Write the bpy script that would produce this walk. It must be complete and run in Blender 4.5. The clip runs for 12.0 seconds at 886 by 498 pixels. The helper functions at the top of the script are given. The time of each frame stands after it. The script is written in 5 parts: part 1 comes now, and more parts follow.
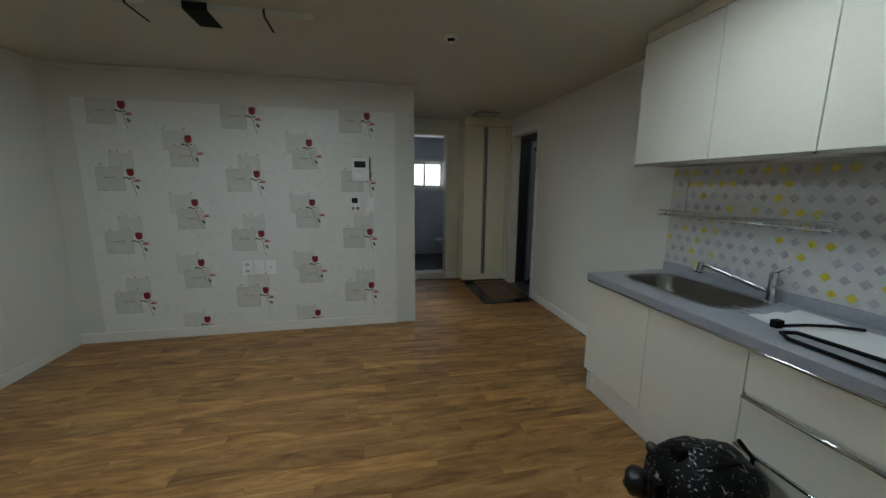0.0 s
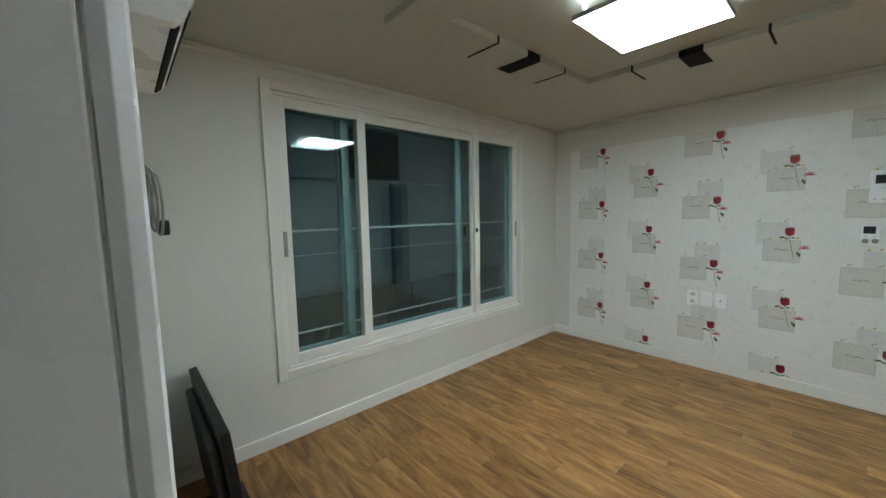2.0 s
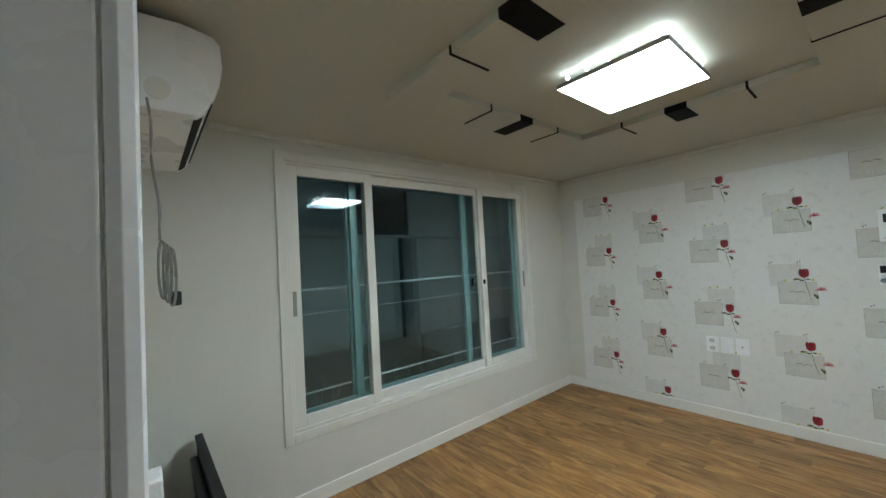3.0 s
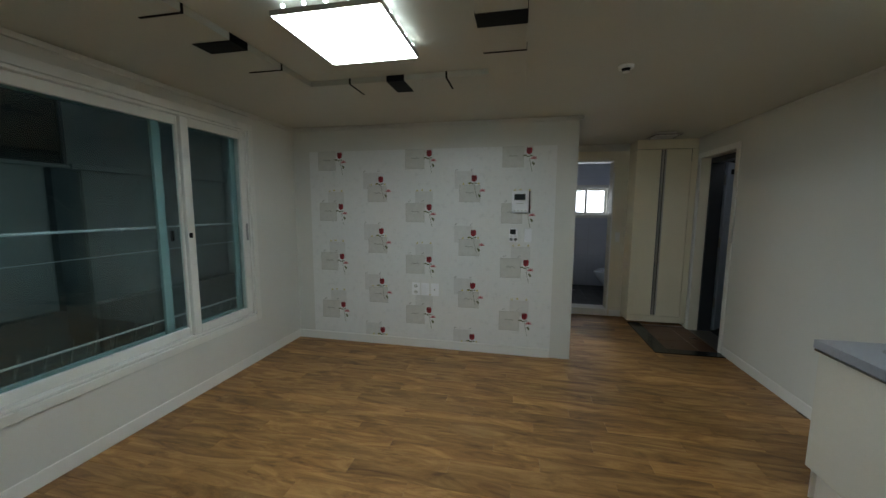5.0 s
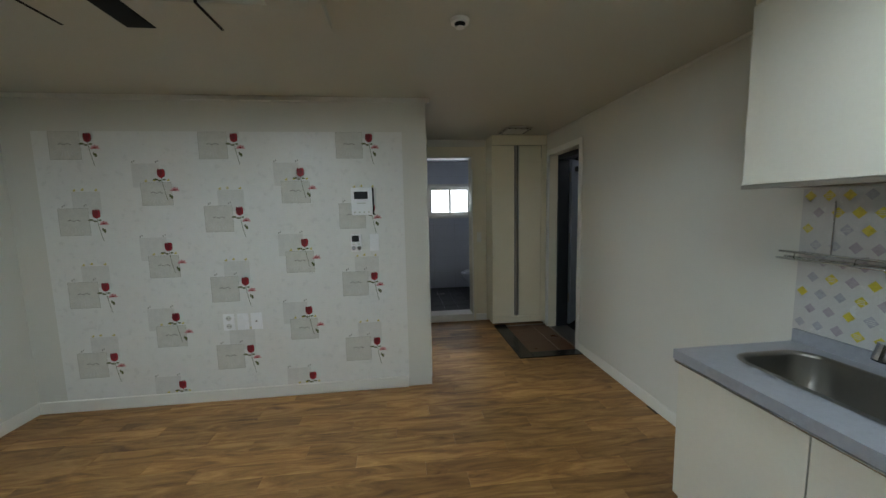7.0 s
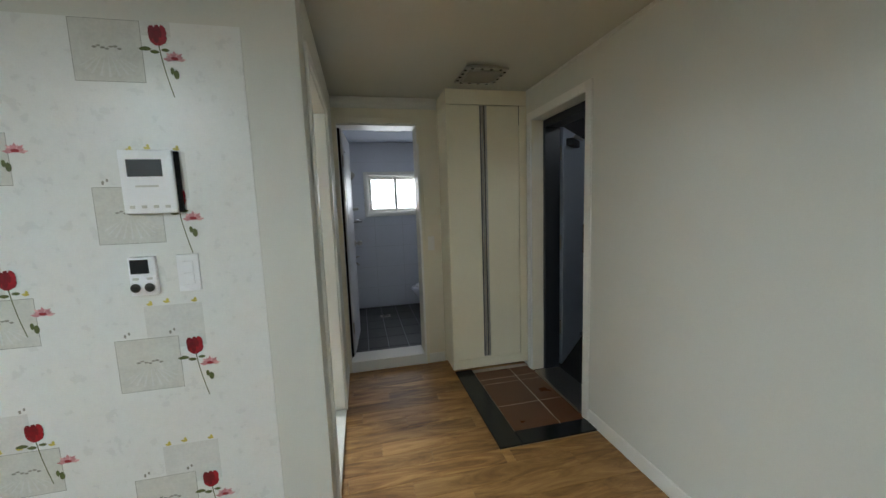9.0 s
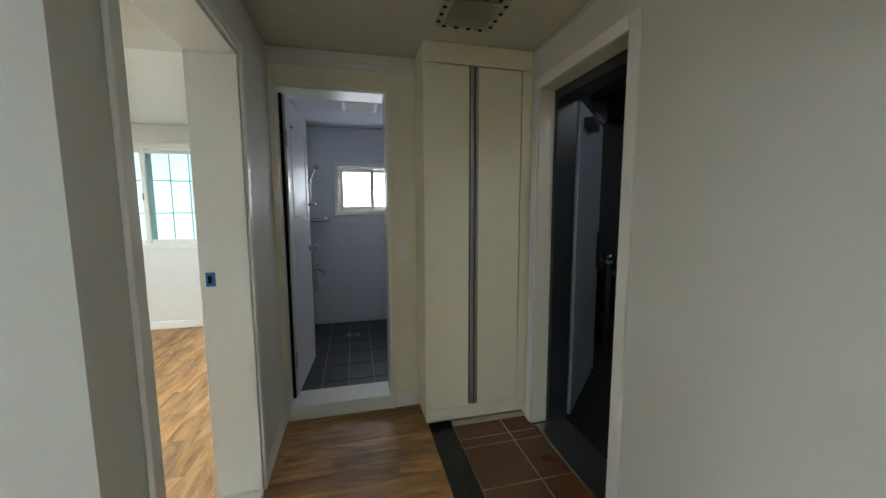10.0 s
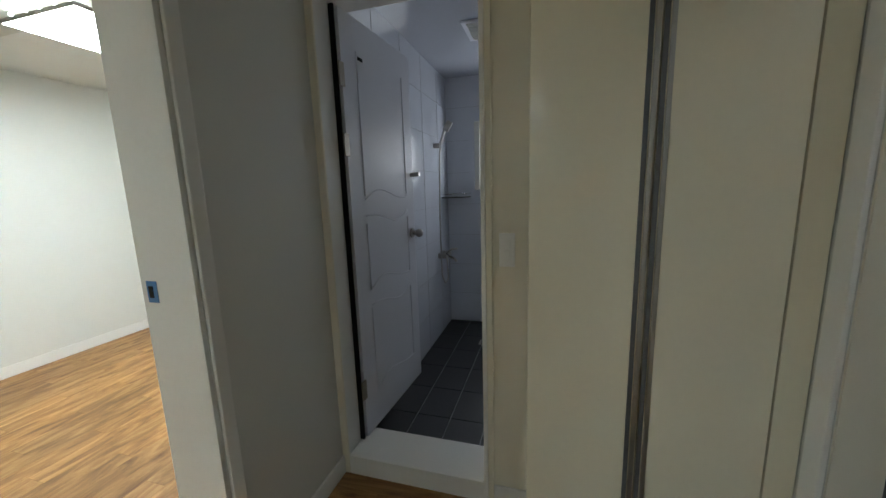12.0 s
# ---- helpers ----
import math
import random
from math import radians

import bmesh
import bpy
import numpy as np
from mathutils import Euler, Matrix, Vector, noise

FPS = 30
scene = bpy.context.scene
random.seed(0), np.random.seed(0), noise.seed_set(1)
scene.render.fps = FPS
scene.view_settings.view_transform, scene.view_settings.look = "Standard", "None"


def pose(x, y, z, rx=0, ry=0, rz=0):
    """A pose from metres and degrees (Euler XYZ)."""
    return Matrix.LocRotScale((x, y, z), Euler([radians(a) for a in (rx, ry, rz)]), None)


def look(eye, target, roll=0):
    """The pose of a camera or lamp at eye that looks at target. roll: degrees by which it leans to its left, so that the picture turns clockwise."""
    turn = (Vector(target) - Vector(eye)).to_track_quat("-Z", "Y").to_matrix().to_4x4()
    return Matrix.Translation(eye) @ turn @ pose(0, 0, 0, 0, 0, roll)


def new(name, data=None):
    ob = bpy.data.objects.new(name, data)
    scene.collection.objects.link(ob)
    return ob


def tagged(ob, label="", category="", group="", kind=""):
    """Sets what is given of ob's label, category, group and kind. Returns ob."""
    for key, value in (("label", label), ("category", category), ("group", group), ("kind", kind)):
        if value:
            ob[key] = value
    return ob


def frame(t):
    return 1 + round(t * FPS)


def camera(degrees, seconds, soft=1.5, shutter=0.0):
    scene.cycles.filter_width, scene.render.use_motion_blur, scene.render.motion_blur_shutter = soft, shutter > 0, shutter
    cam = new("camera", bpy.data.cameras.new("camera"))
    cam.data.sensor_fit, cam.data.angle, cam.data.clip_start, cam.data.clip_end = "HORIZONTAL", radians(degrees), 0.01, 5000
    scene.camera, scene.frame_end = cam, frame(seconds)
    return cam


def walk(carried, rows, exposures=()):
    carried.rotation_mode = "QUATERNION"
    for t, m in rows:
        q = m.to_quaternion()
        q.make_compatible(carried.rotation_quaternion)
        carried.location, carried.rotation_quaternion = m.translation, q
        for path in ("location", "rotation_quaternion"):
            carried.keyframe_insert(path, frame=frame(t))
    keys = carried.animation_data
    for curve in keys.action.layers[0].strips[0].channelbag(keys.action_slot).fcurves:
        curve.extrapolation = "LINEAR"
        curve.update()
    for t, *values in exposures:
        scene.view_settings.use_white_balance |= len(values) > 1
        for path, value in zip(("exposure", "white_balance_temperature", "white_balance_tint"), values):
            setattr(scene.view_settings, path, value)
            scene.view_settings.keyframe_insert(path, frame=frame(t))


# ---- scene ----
cam = camera(101.6, 12.0)
PATH = [
    (0, (0.053, -0.107, 1.427), (0.467, 1.819, 1.083), 0.5),
    (0.5, (0.032, -0.115, 1.478), (-0.402, 1.804, 1.119), 0.1),
    (1, (-0.058, -0.238, 1.503), (-1.25, 1.336, 1.184), -0.7),
    (1.5, (-0.115, -0.285, 1.439), (-1.627, 1.005, 1.215), -1.2),
    (2, (-0.13, -0.3, 1.451), (-1.622, 1.017, 1.258), -1.2),
    (2.5, (-0.069, -0.283, 1.489), (-1.587, 0.992, 1.759), -3.5),
    (2.7, (-0.065, -0.289, 1.499), (-1.619, 0.954, 1.697), -2.6),
    (4.3, (-0.044, -0.162, 1.418), (-1.069, 1.524, 1.09), -1.1),
    (4.5, (-0.02, -0.136, 1.43), (-0.843, 1.67, 1.186), -1.3),
    (5, (0.025, -0.126, 1.515), (-0.39, 1.817, 1.288), 0.3),
    (5.5, (0.004, -0.125, 1.522), (0.016, 1.867, 1.345), 1.0),
    (6, (0.107, -0.054, 1.491), (0.093, 1.925, 1.199), 0.3),
    (6.5, (0.207, 0.194, 1.481), (0.346, 2.158, 1.126), -0.4),
    (7, (0.317, 0.588, 1.499), (0.546, 2.563, 1.281), -1.2),
    (7.2, (0.365, 0.723, 1.509), (0.628, 2.686, 1.231), -2.5),
    (8.8, (0.669, 1.907, 1.481), (1.127, 3.84, 1.252), -4.5),
    (9, (0.727, 2.061, 1.459), (1.165, 3.998, 1.22), -2.0),
    (9.5, (0.883, 2.422, 1.439), (1.291, 4.364, 1.194), -0.1),
    (10, (1.023, 2.797, 1.409), (1.499, 4.727, 1.189), -0.2),
    (10.5, (1.194, 3.099, 1.389), (1.555, 5.052, 1.156), -1.6),
    (11, (1.363, 3.351, 1.412), (1.348, 5.333, 1.144), -0.5),
    (11.5, (1.427, 3.644, 1.391), (1.207, 5.613, 1.115), 0.3),
    (12, (1.493, 3.885, 1.368), (0.933, 5.776, 1.032), -1.8),
]
EXPOSURES = [(0.0, -0.53), (0.6, -0.33), (1.0, -0.03), (1.5, 0.27), (2.7, 0.32), (4.3, 0.17), (5.0, -0.43), (5.5, -0.68), (6.0, -0.68), (6.5, -0.38), (7.0, -0.13), (9.0, 0.58), (9.5, 0.68), (10.0, 0.58), (10.5, 0.38), (11.0, 0.33), (11.5, 0.48), (12.0, 0.38)]
walk(cam, [(t, look(eye, target, roll)) for t, eye, target, roll in PATH], EXPOSURES)

# ---- world and light ----
world = bpy.data.worlds.new("world")
scene.world = world
world.use_nodes = True
wn = world.node_tree
sky = wn.nodes.new("ShaderNodeTexSky")
sky.sky_type, sky.sun_disc, sky.sun_elevation, sky.sun_rotation = "NISHITA", False, radians(35), radians(200)
wn.links.new(sky.outputs[0], wn.nodes["Background"].inputs[0])
wn.nodes["Background"].inputs[1].default_value = 0.05
LAMP_POWER = 36.0
KITCHEN_POWER = 32.0
ROOM_POWER = 50.0
DAY_POWER = 5.2


# ---- materials ----
def nodes_of(name):
    m = bpy.data.materials.new(name)
    m.use_nodes = True
    nt = m.node_tree
    return m, nt, nt.nodes["Principled BSDF"]


def paint(name, color, rough=0.5, metal=0.0, scale=6.0, vary=0.06, bump=0.0, fine=90.0, spec=0.5, coat=0.0, spread=0.08, ripple=0.0):
    """Colour with a broad mottling, a fine grain and a fine relief, in metres."""
    m, nt, b = nodes_of(name)
    N, L = nt.nodes, nt.links
    geo = N.new("ShaderNodeNewGeometry")
    n1, n2 = N.new("ShaderNodeTexNoise"), N.new("ShaderNodeTexNoise")
    n1.inputs["Scale"].default_value, n2.inputs["Scale"].default_value = scale, fine
    n1.inputs["Detail"].default_value, n2.inputs["Detail"].default_value = 4, 3
    L.new(geo.outputs["Position"], n1.inputs["Vector"])
    L.new(geo.outputs["Position"], n2.inputs["Vector"])
    add = N.new("ShaderNodeMath")
    add.operation = "ADD"
    L.new(n1.outputs[0], add.inputs[0])
    L.new(n2.outputs[0], add.inputs[1])
    ramp = N.new("ShaderNodeMapRange")
    ramp.inputs[1].default_value, ramp.inputs[2].default_value = 0.6, 1.4
    ramp.inputs[3].default_value, ramp.inputs[4].default_value = 1 - vary, 1 + vary
    L.new(add.outputs[0], ramp.inputs[0])
    mul = N.new("ShaderNodeVectorMath")
    mul.operation = "SCALE"
    mul.inputs[0].default_value = color
    L.new(ramp.outputs[0], mul.inputs["Scale"])
    L.new(mul.outputs[0], b.inputs["Base Color"])
    rr = N.new("ShaderNodeMapRange")
    rr.inputs[3].default_value, rr.inputs[4].default_value = max(0.02, rough - spread), min(1, rough + spread)
    L.new(n1.outputs[0], rr.inputs[0])
    L.new(rr.outputs[0], b.inputs["Roughness"])
    b.inputs["Metallic"].default_value = metal
    b.inputs["Specular IOR Level"].default_value = spec
    b.inputs["Coat Weight"].default_value = coat
    if bump:
        bp = N.new("ShaderNodeBump")
        bp.inputs["Strength"].default_value, bp.inputs["Distance"].default_value = 1.0, bump
        L.new(n2.outputs[0], bp.inputs["Height"])
        L.new(bp.outputs[0], b.inputs["Normal"])
        if ripple:
            wave = N.new("ShaderNodeTexWave")
            wave.bands_direction = "Z"
            wave.inputs["Scale"].default_value, wave.inputs["Distortion"].default_value = 17.0, 1.5
            wave.inputs["Detail"].default_value = 1.0
            L.new(geo.outputs["Position"], wave.inputs["Vector"])
            b2 = N.new("ShaderNodeBump")
            b2.inputs["Strength"].default_value, b2.inputs["Distance"].default_value = 1.0, ripple
            L.new(wave.outputs[1], b2.inputs["Height"])
            L.new(bp.outputs[0], b2.inputs["Normal"])
            L.new(b2.outputs[0], b.inputs["Normal"])
    return m


def wood(name, along, per_object):
    """Warm oak-look vinyl: streaks along the plank, each plank a little different."""
    m, nt, b = nodes_of(name)
    N, L = nt.nodes, nt.links
    geo = N.new("ShaderNodeNewGeometry")
    mapping = N.new("ShaderNodeMapping")
    mapping.inputs["Scale"].default_value = (2.3, 12, 1) if along == "x" else (12, 2.3, 1)
    L.new(geo.outputs["Position"], mapping.inputs["Vector"])
    if per_object:
        rnd = N.new("ShaderNodeObjectInfo").outputs["Random"]
    else:
        rnd = geo.outputs["Random Per Island"]
    off = N.new("ShaderNodeVectorMath")
    off.operation = "MULTIPLY_ADD"
    comb = N.new("ShaderNodeCombineXYZ")
    for i in range(3):
        L.new(rnd, comb.inputs[i])
    off.inputs[1].default_value = (37, 53, 11)
    L.new(comb.outputs[0], off.inputs[0])
    L.new(mapping.outputs[0], off.inputs[2])
    n1 = N.new("ShaderNodeTexNoise")
    n1.inputs["Scale"].default_value, n1.inputs["Detail"].default_value, n1.inputs["Roughness"].default_value = 1.0, 8, 0.66
    n1.inputs["Distortion"].default_value = 1.1
    L.new(off.outputs[0], n1.inputs["Vector"])
    ramp = N.new("ShaderNodeValToRGB")
    e = ramp.color_ramp.elements
    e[0].position, e[0].color = 0.32, (0.145, 0.062, 0.020, 1)
    e[1].position, e[1].color = 0.70, (0.54, 0.305, 0.112, 1)
    mid = ramp.color_ramp.elements.new(0.48)
    mid.color = (0.315, 0.153, 0.046, 1)
    L.new(n1.outputs[0], ramp.inputs[0])
    hv = N.new("ShaderNodeMapRange")
    hv.inputs[3].default_value, hv.inputs[4].default_value = 0.8, 1.2
    L.new(rnd, hv.inputs[0])
    mul = N.new("ShaderNodeVectorMath")
    mul.operation = "SCALE"
    L.new(ramp.outputs[0], mul.inputs[0])
    L.new(hv.outputs[0], mul.inputs["Scale"])
    L.new(mul.outputs[0], b.inputs["Base Color"])
    rr = N.new("ShaderNodeMapRange")
    rr.inputs[3].default_value, rr.inputs[4].default_value = 0.52, 0.38
    L.new(n1.outputs[0], rr.inputs[0])
    L.new(rr.outputs[0], b.inputs["Roughness"])
    bp = N.new("ShaderNodeBump")
    bp.inputs["Distance"].default_value, bp.inputs["Strength"].default_value = 0.0004, 0.6
    L.new(n1.outputs[0], bp.inputs["Height"])
    L.new(bp.outputs[0], b.inputs["Normal"])
    return m


def glow(name, color, strength):
    m, nt, b = nodes_of(name)
    b.inputs["Base Color"].default_value = (0.8, 0.8, 0.8, 1)
    b.inputs["Emission Color"].default_value = (*color, 1)
    b.inputs["Emission Strength"].default_value = strength
    return m


def clear(name, color, rough=0.0, ior=1.45):
    m, nt, b = nodes_of(name)
    b.inputs["Base Color"].default_value = (*color, 1)
    b.inputs["Roughness"].default_value = rough
    b.inputs["IOR"].default_value = ior
    b.inputs["Transmission Weight"].default_value = 1
    return m


M_WALL = paint("cream_wallpaper", (0.70, 0.695, 0.645), 0.6, scale=2.5, vary=0.03, bump=0.0006, fine=220)
M_PAPER = paint("satin_floral_paper", (0.80, 0.805, 0.785), 0.33, spread=0.2, scale=24, vary=0.035, bump=0.0006, fine=160)
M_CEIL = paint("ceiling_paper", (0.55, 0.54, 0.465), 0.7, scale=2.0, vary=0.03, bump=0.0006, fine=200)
M_WHITE = paint("white_trim", (0.82, 0.81, 0.77), 0.38, vary=0.02, scale=4)
M_PLASTIC = paint("white_plastic", (0.93, 0.94, 0.96), 0.28, vary=0.02)
M_CREAM = paint("cream_door_film", (0.80, 0.75, 0.62), 0.34, vary=0.025, scale=5, bump=0.0002, fine=300)
M_CAB = paint("gloss_cream_laminate", (0.79, 0.765, 0.68), 0.13, vary=0.02, scale=5, bump=0.00015, fine=60, spread=0.04, ripple=0.00006)
M_SHOE = paint("shoe_cabinet_laminate", (0.84, 0.775, 0.60), 0.15, vary=0.02, scale=5, bump=0.0002, fine=45, spread=0.05, ripple=0.00009)
M_FRAME = paint("white_upvc", (0.76, 0.75, 0.70), 0.3, vary=0.02)
M_GREEN = paint("green_tinted_frame", (0.22, 0.36, 0.35), 0.35, vary=0.04)
M_BLACK = paint("black_gloss", (0.005, 0.005, 0.006), 0.5, vary=0.2)
M_MATT = paint("matt_black", (0.007, 0.0065, 0.0065), 0.7, vary=0.2, spec=0.15)
M_GREY = paint("grey_stripe", (0.13, 0.13, 0.135), 0.35, metal=0.3, vary=0.1)
M_CHROME = paint("chrome", (0.72, 0.73, 0.75), 0.12, metal=1.0, vary=0.03)
M_STEEL = paint("brushed_steel", (0.45, 0.43, 0.4), 0.3, metal=1.0, vary=0.06, fine=400)
M_BASIN = paint("dull_sink_steel", (0.26, 0.245, 0.225), 0.34, metal=1.0, vary=0.08, fine=300)
M_TOP = paint("grey_speckled_counter", (0.33, 0.345, 0.39), 0.32, vary=0.12, scale=40, fine=350)
M_SPLASH = paint("pale_tile_sheet", (0.60, 0.595, 0.585), 0.25, vary=0.04, scale=20)
M_YELLOW = paint("yellow_print", (0.62, 0.52, 0.06), 0.3, vary=0.15, scale=30)
M_MAUVE = paint("mauve_print", (0.40, 0.35, 0.40), 0.3, vary=0.15, scale=30)
M_SLATE = paint("grey_print", (0.40, 0.40, 0.45), 0.3, vary=0.15, scale=30)
M_RED = paint("rose_red", (0.34, 0.012, 0.02), 0.5, vary=0.35, scale=50)
M_PINK = paint("rose_pink", (0.58, 0.25, 0.27), 0.5, vary=0.3, scale=60)
M_LEAF = paint("leaf_green", (0.1, 0.12, 0.03), 0.5, vary=0.3, scale=60)
M_CARD = paint("printed_card", (0.65, 0.645, 0.60), 0.5, vary=0.1, scale=26)
M_CARD2 = paint("printed_card_pale", (0.70, 0.70, 0.675), 0.5, vary=0.08, scale=26)
M_LINE = paint("print_line", (0.3, 0.29, 0.25), 0.5, vary=0.2, scale=60)
M_GOLD = paint("print_yellow", (0.6, 0.5, 0.1), 0.5, vary=0.2, scale=60)
M_TILE = paint("brown_entry_tile", (0.15, 0.062, 0.027), 0.3, vary=0.14, scale=5, bump=0.0004)
M_GRANITE = paint("black_granite", (0.012, 0.012, 0.012), 0.22, vary=0.5, fine=260)
M_GROUT = paint("pale_grout", (0.62, 0.55, 0.47), 0.8, vary=0.1)
M_BTILE = paint("slate_floor_tile", (0.032, 0.033, 0.036), 0.4, vary=0.2, scale=8, bump=0.0005)
M_BWALL = paint("white_wall_tile", (0.64, 0.665, 0.73), 0.14, vary=0.03, scale=7)
M_BGROUT = paint("grey_grout", (0.4, 0.41, 0.43), 0.8, vary=0.1)
M_BDOOR = paint("bathroom_door_paint", (0.68, 0.69, 0.75), 0.45, vary=0.02)
M_BCEIL = paint("glossy_bathroom_ceiling", (0.50, 0.52, 0.58), 0.05, vary=0.02, spread=0.02)
M_PIPE = paint("darker_grey_concrete", (0.17, 0.18, 0.175), 0.7, vary=0.15)
M_DEEP = paint("dark_far_glass", (0.012, 0.014, 0.014), 0.3, vary=0.2)
M_IRON = paint("dark_painted_steel", (0.025, 0.028, 0.034), 0.38, vary=0.15)
M_LEAFDOOR = paint("blue_grey_steel_door", (0.50, 0.56, 0.64), 0.3, metal=0.25, vary=0.03, scale=2, spread=0.02)
M_STAIR = paint("dark_stair_stone", (0.03, 0.029, 0.028), 0.45, vary=0.2)
# The stairwell's shade is put into the plaster's dark tone.
M_STWALL = paint("stairwell_plaster_shaded", (0.06, 0.06, 0.063), 0.8, vary=0.1)
M_CONCRETE = paint("balcony_concrete", (0.34, 0.36, 0.35), 0.8, vary=0.15)
M_BLUE = paint("blue_film", (0.03, 0.16, 0.4), 0.35, vary=0.1)
M_BRASS = paint("hinge_metal", (0.4, 0.36, 0.3), 0.35, metal=1.0, vary=0.1)
M_CORD = paint("grey_cable", (0.3, 0.3, 0.29), 0.5, vary=0.1)
M_PAPERSHEET = paint("white_paper", (0.8, 0.8, 0.82), 0.6, vary=0.03)
M_BAG = paint("black_nylon", (0.008, 0.008, 0.009), 0.4, vary=0.4, scale=30, bump=0.002, fine=60)
M_SCREEN = paint("dark_screen", (0.006, 0.007, 0.008), 0.3, vary=0.1)
M_WOODX = wood("floor_wood_long_x", "x", True)
M_WOODY = wood("floor_wood_long_y", "y", True)
M_SUB = paint("dark_seam", (0.05, 0.026, 0.012), 0.7, vary=0.1)
M_LED = glow("led_panel", (0.83, 1.0, 1.07), LAMP_POWER)
M_LEDKITCHEN = glow("kitchen_led_panel", (0.83, 1.0, 1.07), KITCHEN_POWER)
M_LEDROOM = glow("bedroom_led_panel", (0.87, 1.0, 1.05), ROOM_POWER)
M_DAY = glow("bright_daylight", (0.86, 0.93, 1.0), DAY_POWER)
M_DAYCYAN = glow("frosted_daylight", (0.5, 0.92, 1.0), 0.5)
M_GLASS = clear("window_glass", (0.72, 0.84, 0.84))
M_FROST = clear("light_cover", (0.85, 0.82, 0.76), 0.5)


# ---- builders ----
def add_box(bm, x0, x1, y0, y1, z0, z1, mi=0):
    v = [bm.verts.new(p) for p in ((x0, y0, z0), (x1, y0, z0), (x1, y1, z0), (x0, y1, z0), (x0, y0, z1), (x1, y0, z1), (x1, y1, z1), (x0, y1, z1))]
    out = []
    for f in ((0, 3, 2, 1), (4, 5, 6, 7), (0, 1, 5, 4), (1, 2, 6, 5), (2, 3, 7, 6), (3, 0, 4, 7)):
        face = bm.faces.new([v[i] for i in f])
        face.material_index = mi
        out.append(face)
    return out


def soften(bm, width, segments=2):
    if width:
        bmesh.ops.bevel(bm, geom=bm.edges[:], offset=width, segments=segments, profile=0.6, affect="EDGES", clamp_overlap=True)


def link(name, bm, mats, parent=None, label="", smooth=False):
    me = bpy.data.meshes.new(name)
    bm.normal_update()
    bm.to_mesh(me)
    bm.free()
    for m in mats if isinstance(mats, (list, tuple)) else [mats]:
        me.materials.append(m)
    if smooth:
        for p in me.polygons:
            p.use_smooth = True
    ob = new(name, me)
    if parent:
        ob.parent = parent
        ob.matrix_parent_inverse = Matrix.Translation(-parent.location)
    if label:
        ob["label"] = label
    return ob


def part(name, bm, material, parent, label="", smooth=False):
    return link(name, bm, material, parent, label, smooth)


def slab(name, material, parent, x0, x1, y0, y1, z0, z1, bev=0.003, label=""):
    bm = bmesh.new()
    add_box(bm, x0, x1, y0, y1, z0, z1)
    soften(bm, bev)
    return link(name, bm, material, parent, label)


def thing(name, at, label, category, group="", kind=""):
    ob = new(name)
    ob.location = at
    ob.empty_display_size = 0.05
    return tagged(ob, label, category, group, kind)


def structure(ob, label, category):
    return tagged(ob, label, category, kind="structure")


def rod(bm, a, b, r, sides=10, mi=0, r2=None):
    a, b = Vector(a), Vector(b)
    d = b - a
    m = Matrix.Translation((a + b) / 2) @ d.to_track_quat("Z", "Y").to_matrix().to_4x4()
    res = bmesh.ops.create_cone(bm, cap_ends=True, segments=sides, radius1=r, radius2=r if r2 is None else r2, depth=d.length, matrix=m)
    for f in {f for v in res["verts"] for f in v.link_faces}:
        f.material_index = mi


def tube(name, points, r, material, parent, label="", sides=8):
    """A bent tube through the given points, as one mesh."""
    pts = [Vector(p) for p in points]
    bm = bmesh.new()
    rings = []
    for i, p in enumerate(pts):
        d = (pts[min(i + 1, len(pts) - 1)] - pts[max(i - 1, 0)]).normalized()
        q = d.to_track_quat("Z", "Y")
        rings.append([bm.verts.new(p + q @ Vector((r * math.cos(k * math.tau / sides), r * math.sin(k * math.tau / sides), 0))) for k in range(sides)])
    for a, b in zip(rings, rings[1:]):
        for k in range(sides):
            bm.faces.new((a[k], a[(k + 1) % sides], b[(k + 1) % sides], b[k]))
    bm.faces.new(rings[0][::-1])
    bm.faces.new(rings[-1])
    return link(name, bm, material, parent, label, True)


def wall(name, axis, p0, p1, a0, a1, z0, z1, openings, material, label):
    """A wall of thickness p0..p1 across axis, from a0 to a1, with openings (lo, hi, bottom, top) right through it."""
    bm = bmesh.new()
    cuts = sorted({a0, a1, *[o[0] for o in openings], *[o[1] for o in openings]})
    for lo, hi in zip(cuts, cuts[1:]):
        spans, z = [], z0
        for o in sorted(openings, key=lambda o: o[2]):
            if o[0] <= lo and o[1] >= hi:
                if o[2] > z:
                    spans.append((z, o[2]))
                z = o[3]
        if z < z1:
            spans.append((z, z1))
        for s0, s1 in spans:
            add_box(bm, *((p0, p1, lo, hi) if axis == "x" else (lo, hi, p0, p1)), s0, s1)
    return structure(link(name, bm, material), label, "wall")


# ---- measures of the place ----
XL, XR = -2.476, 2.13
YB, YW = -0.29, 3.562
CEIL = 2.372
XC = 0.545
YBATH = 5.26
XDOOR = (3.75, 4.645)

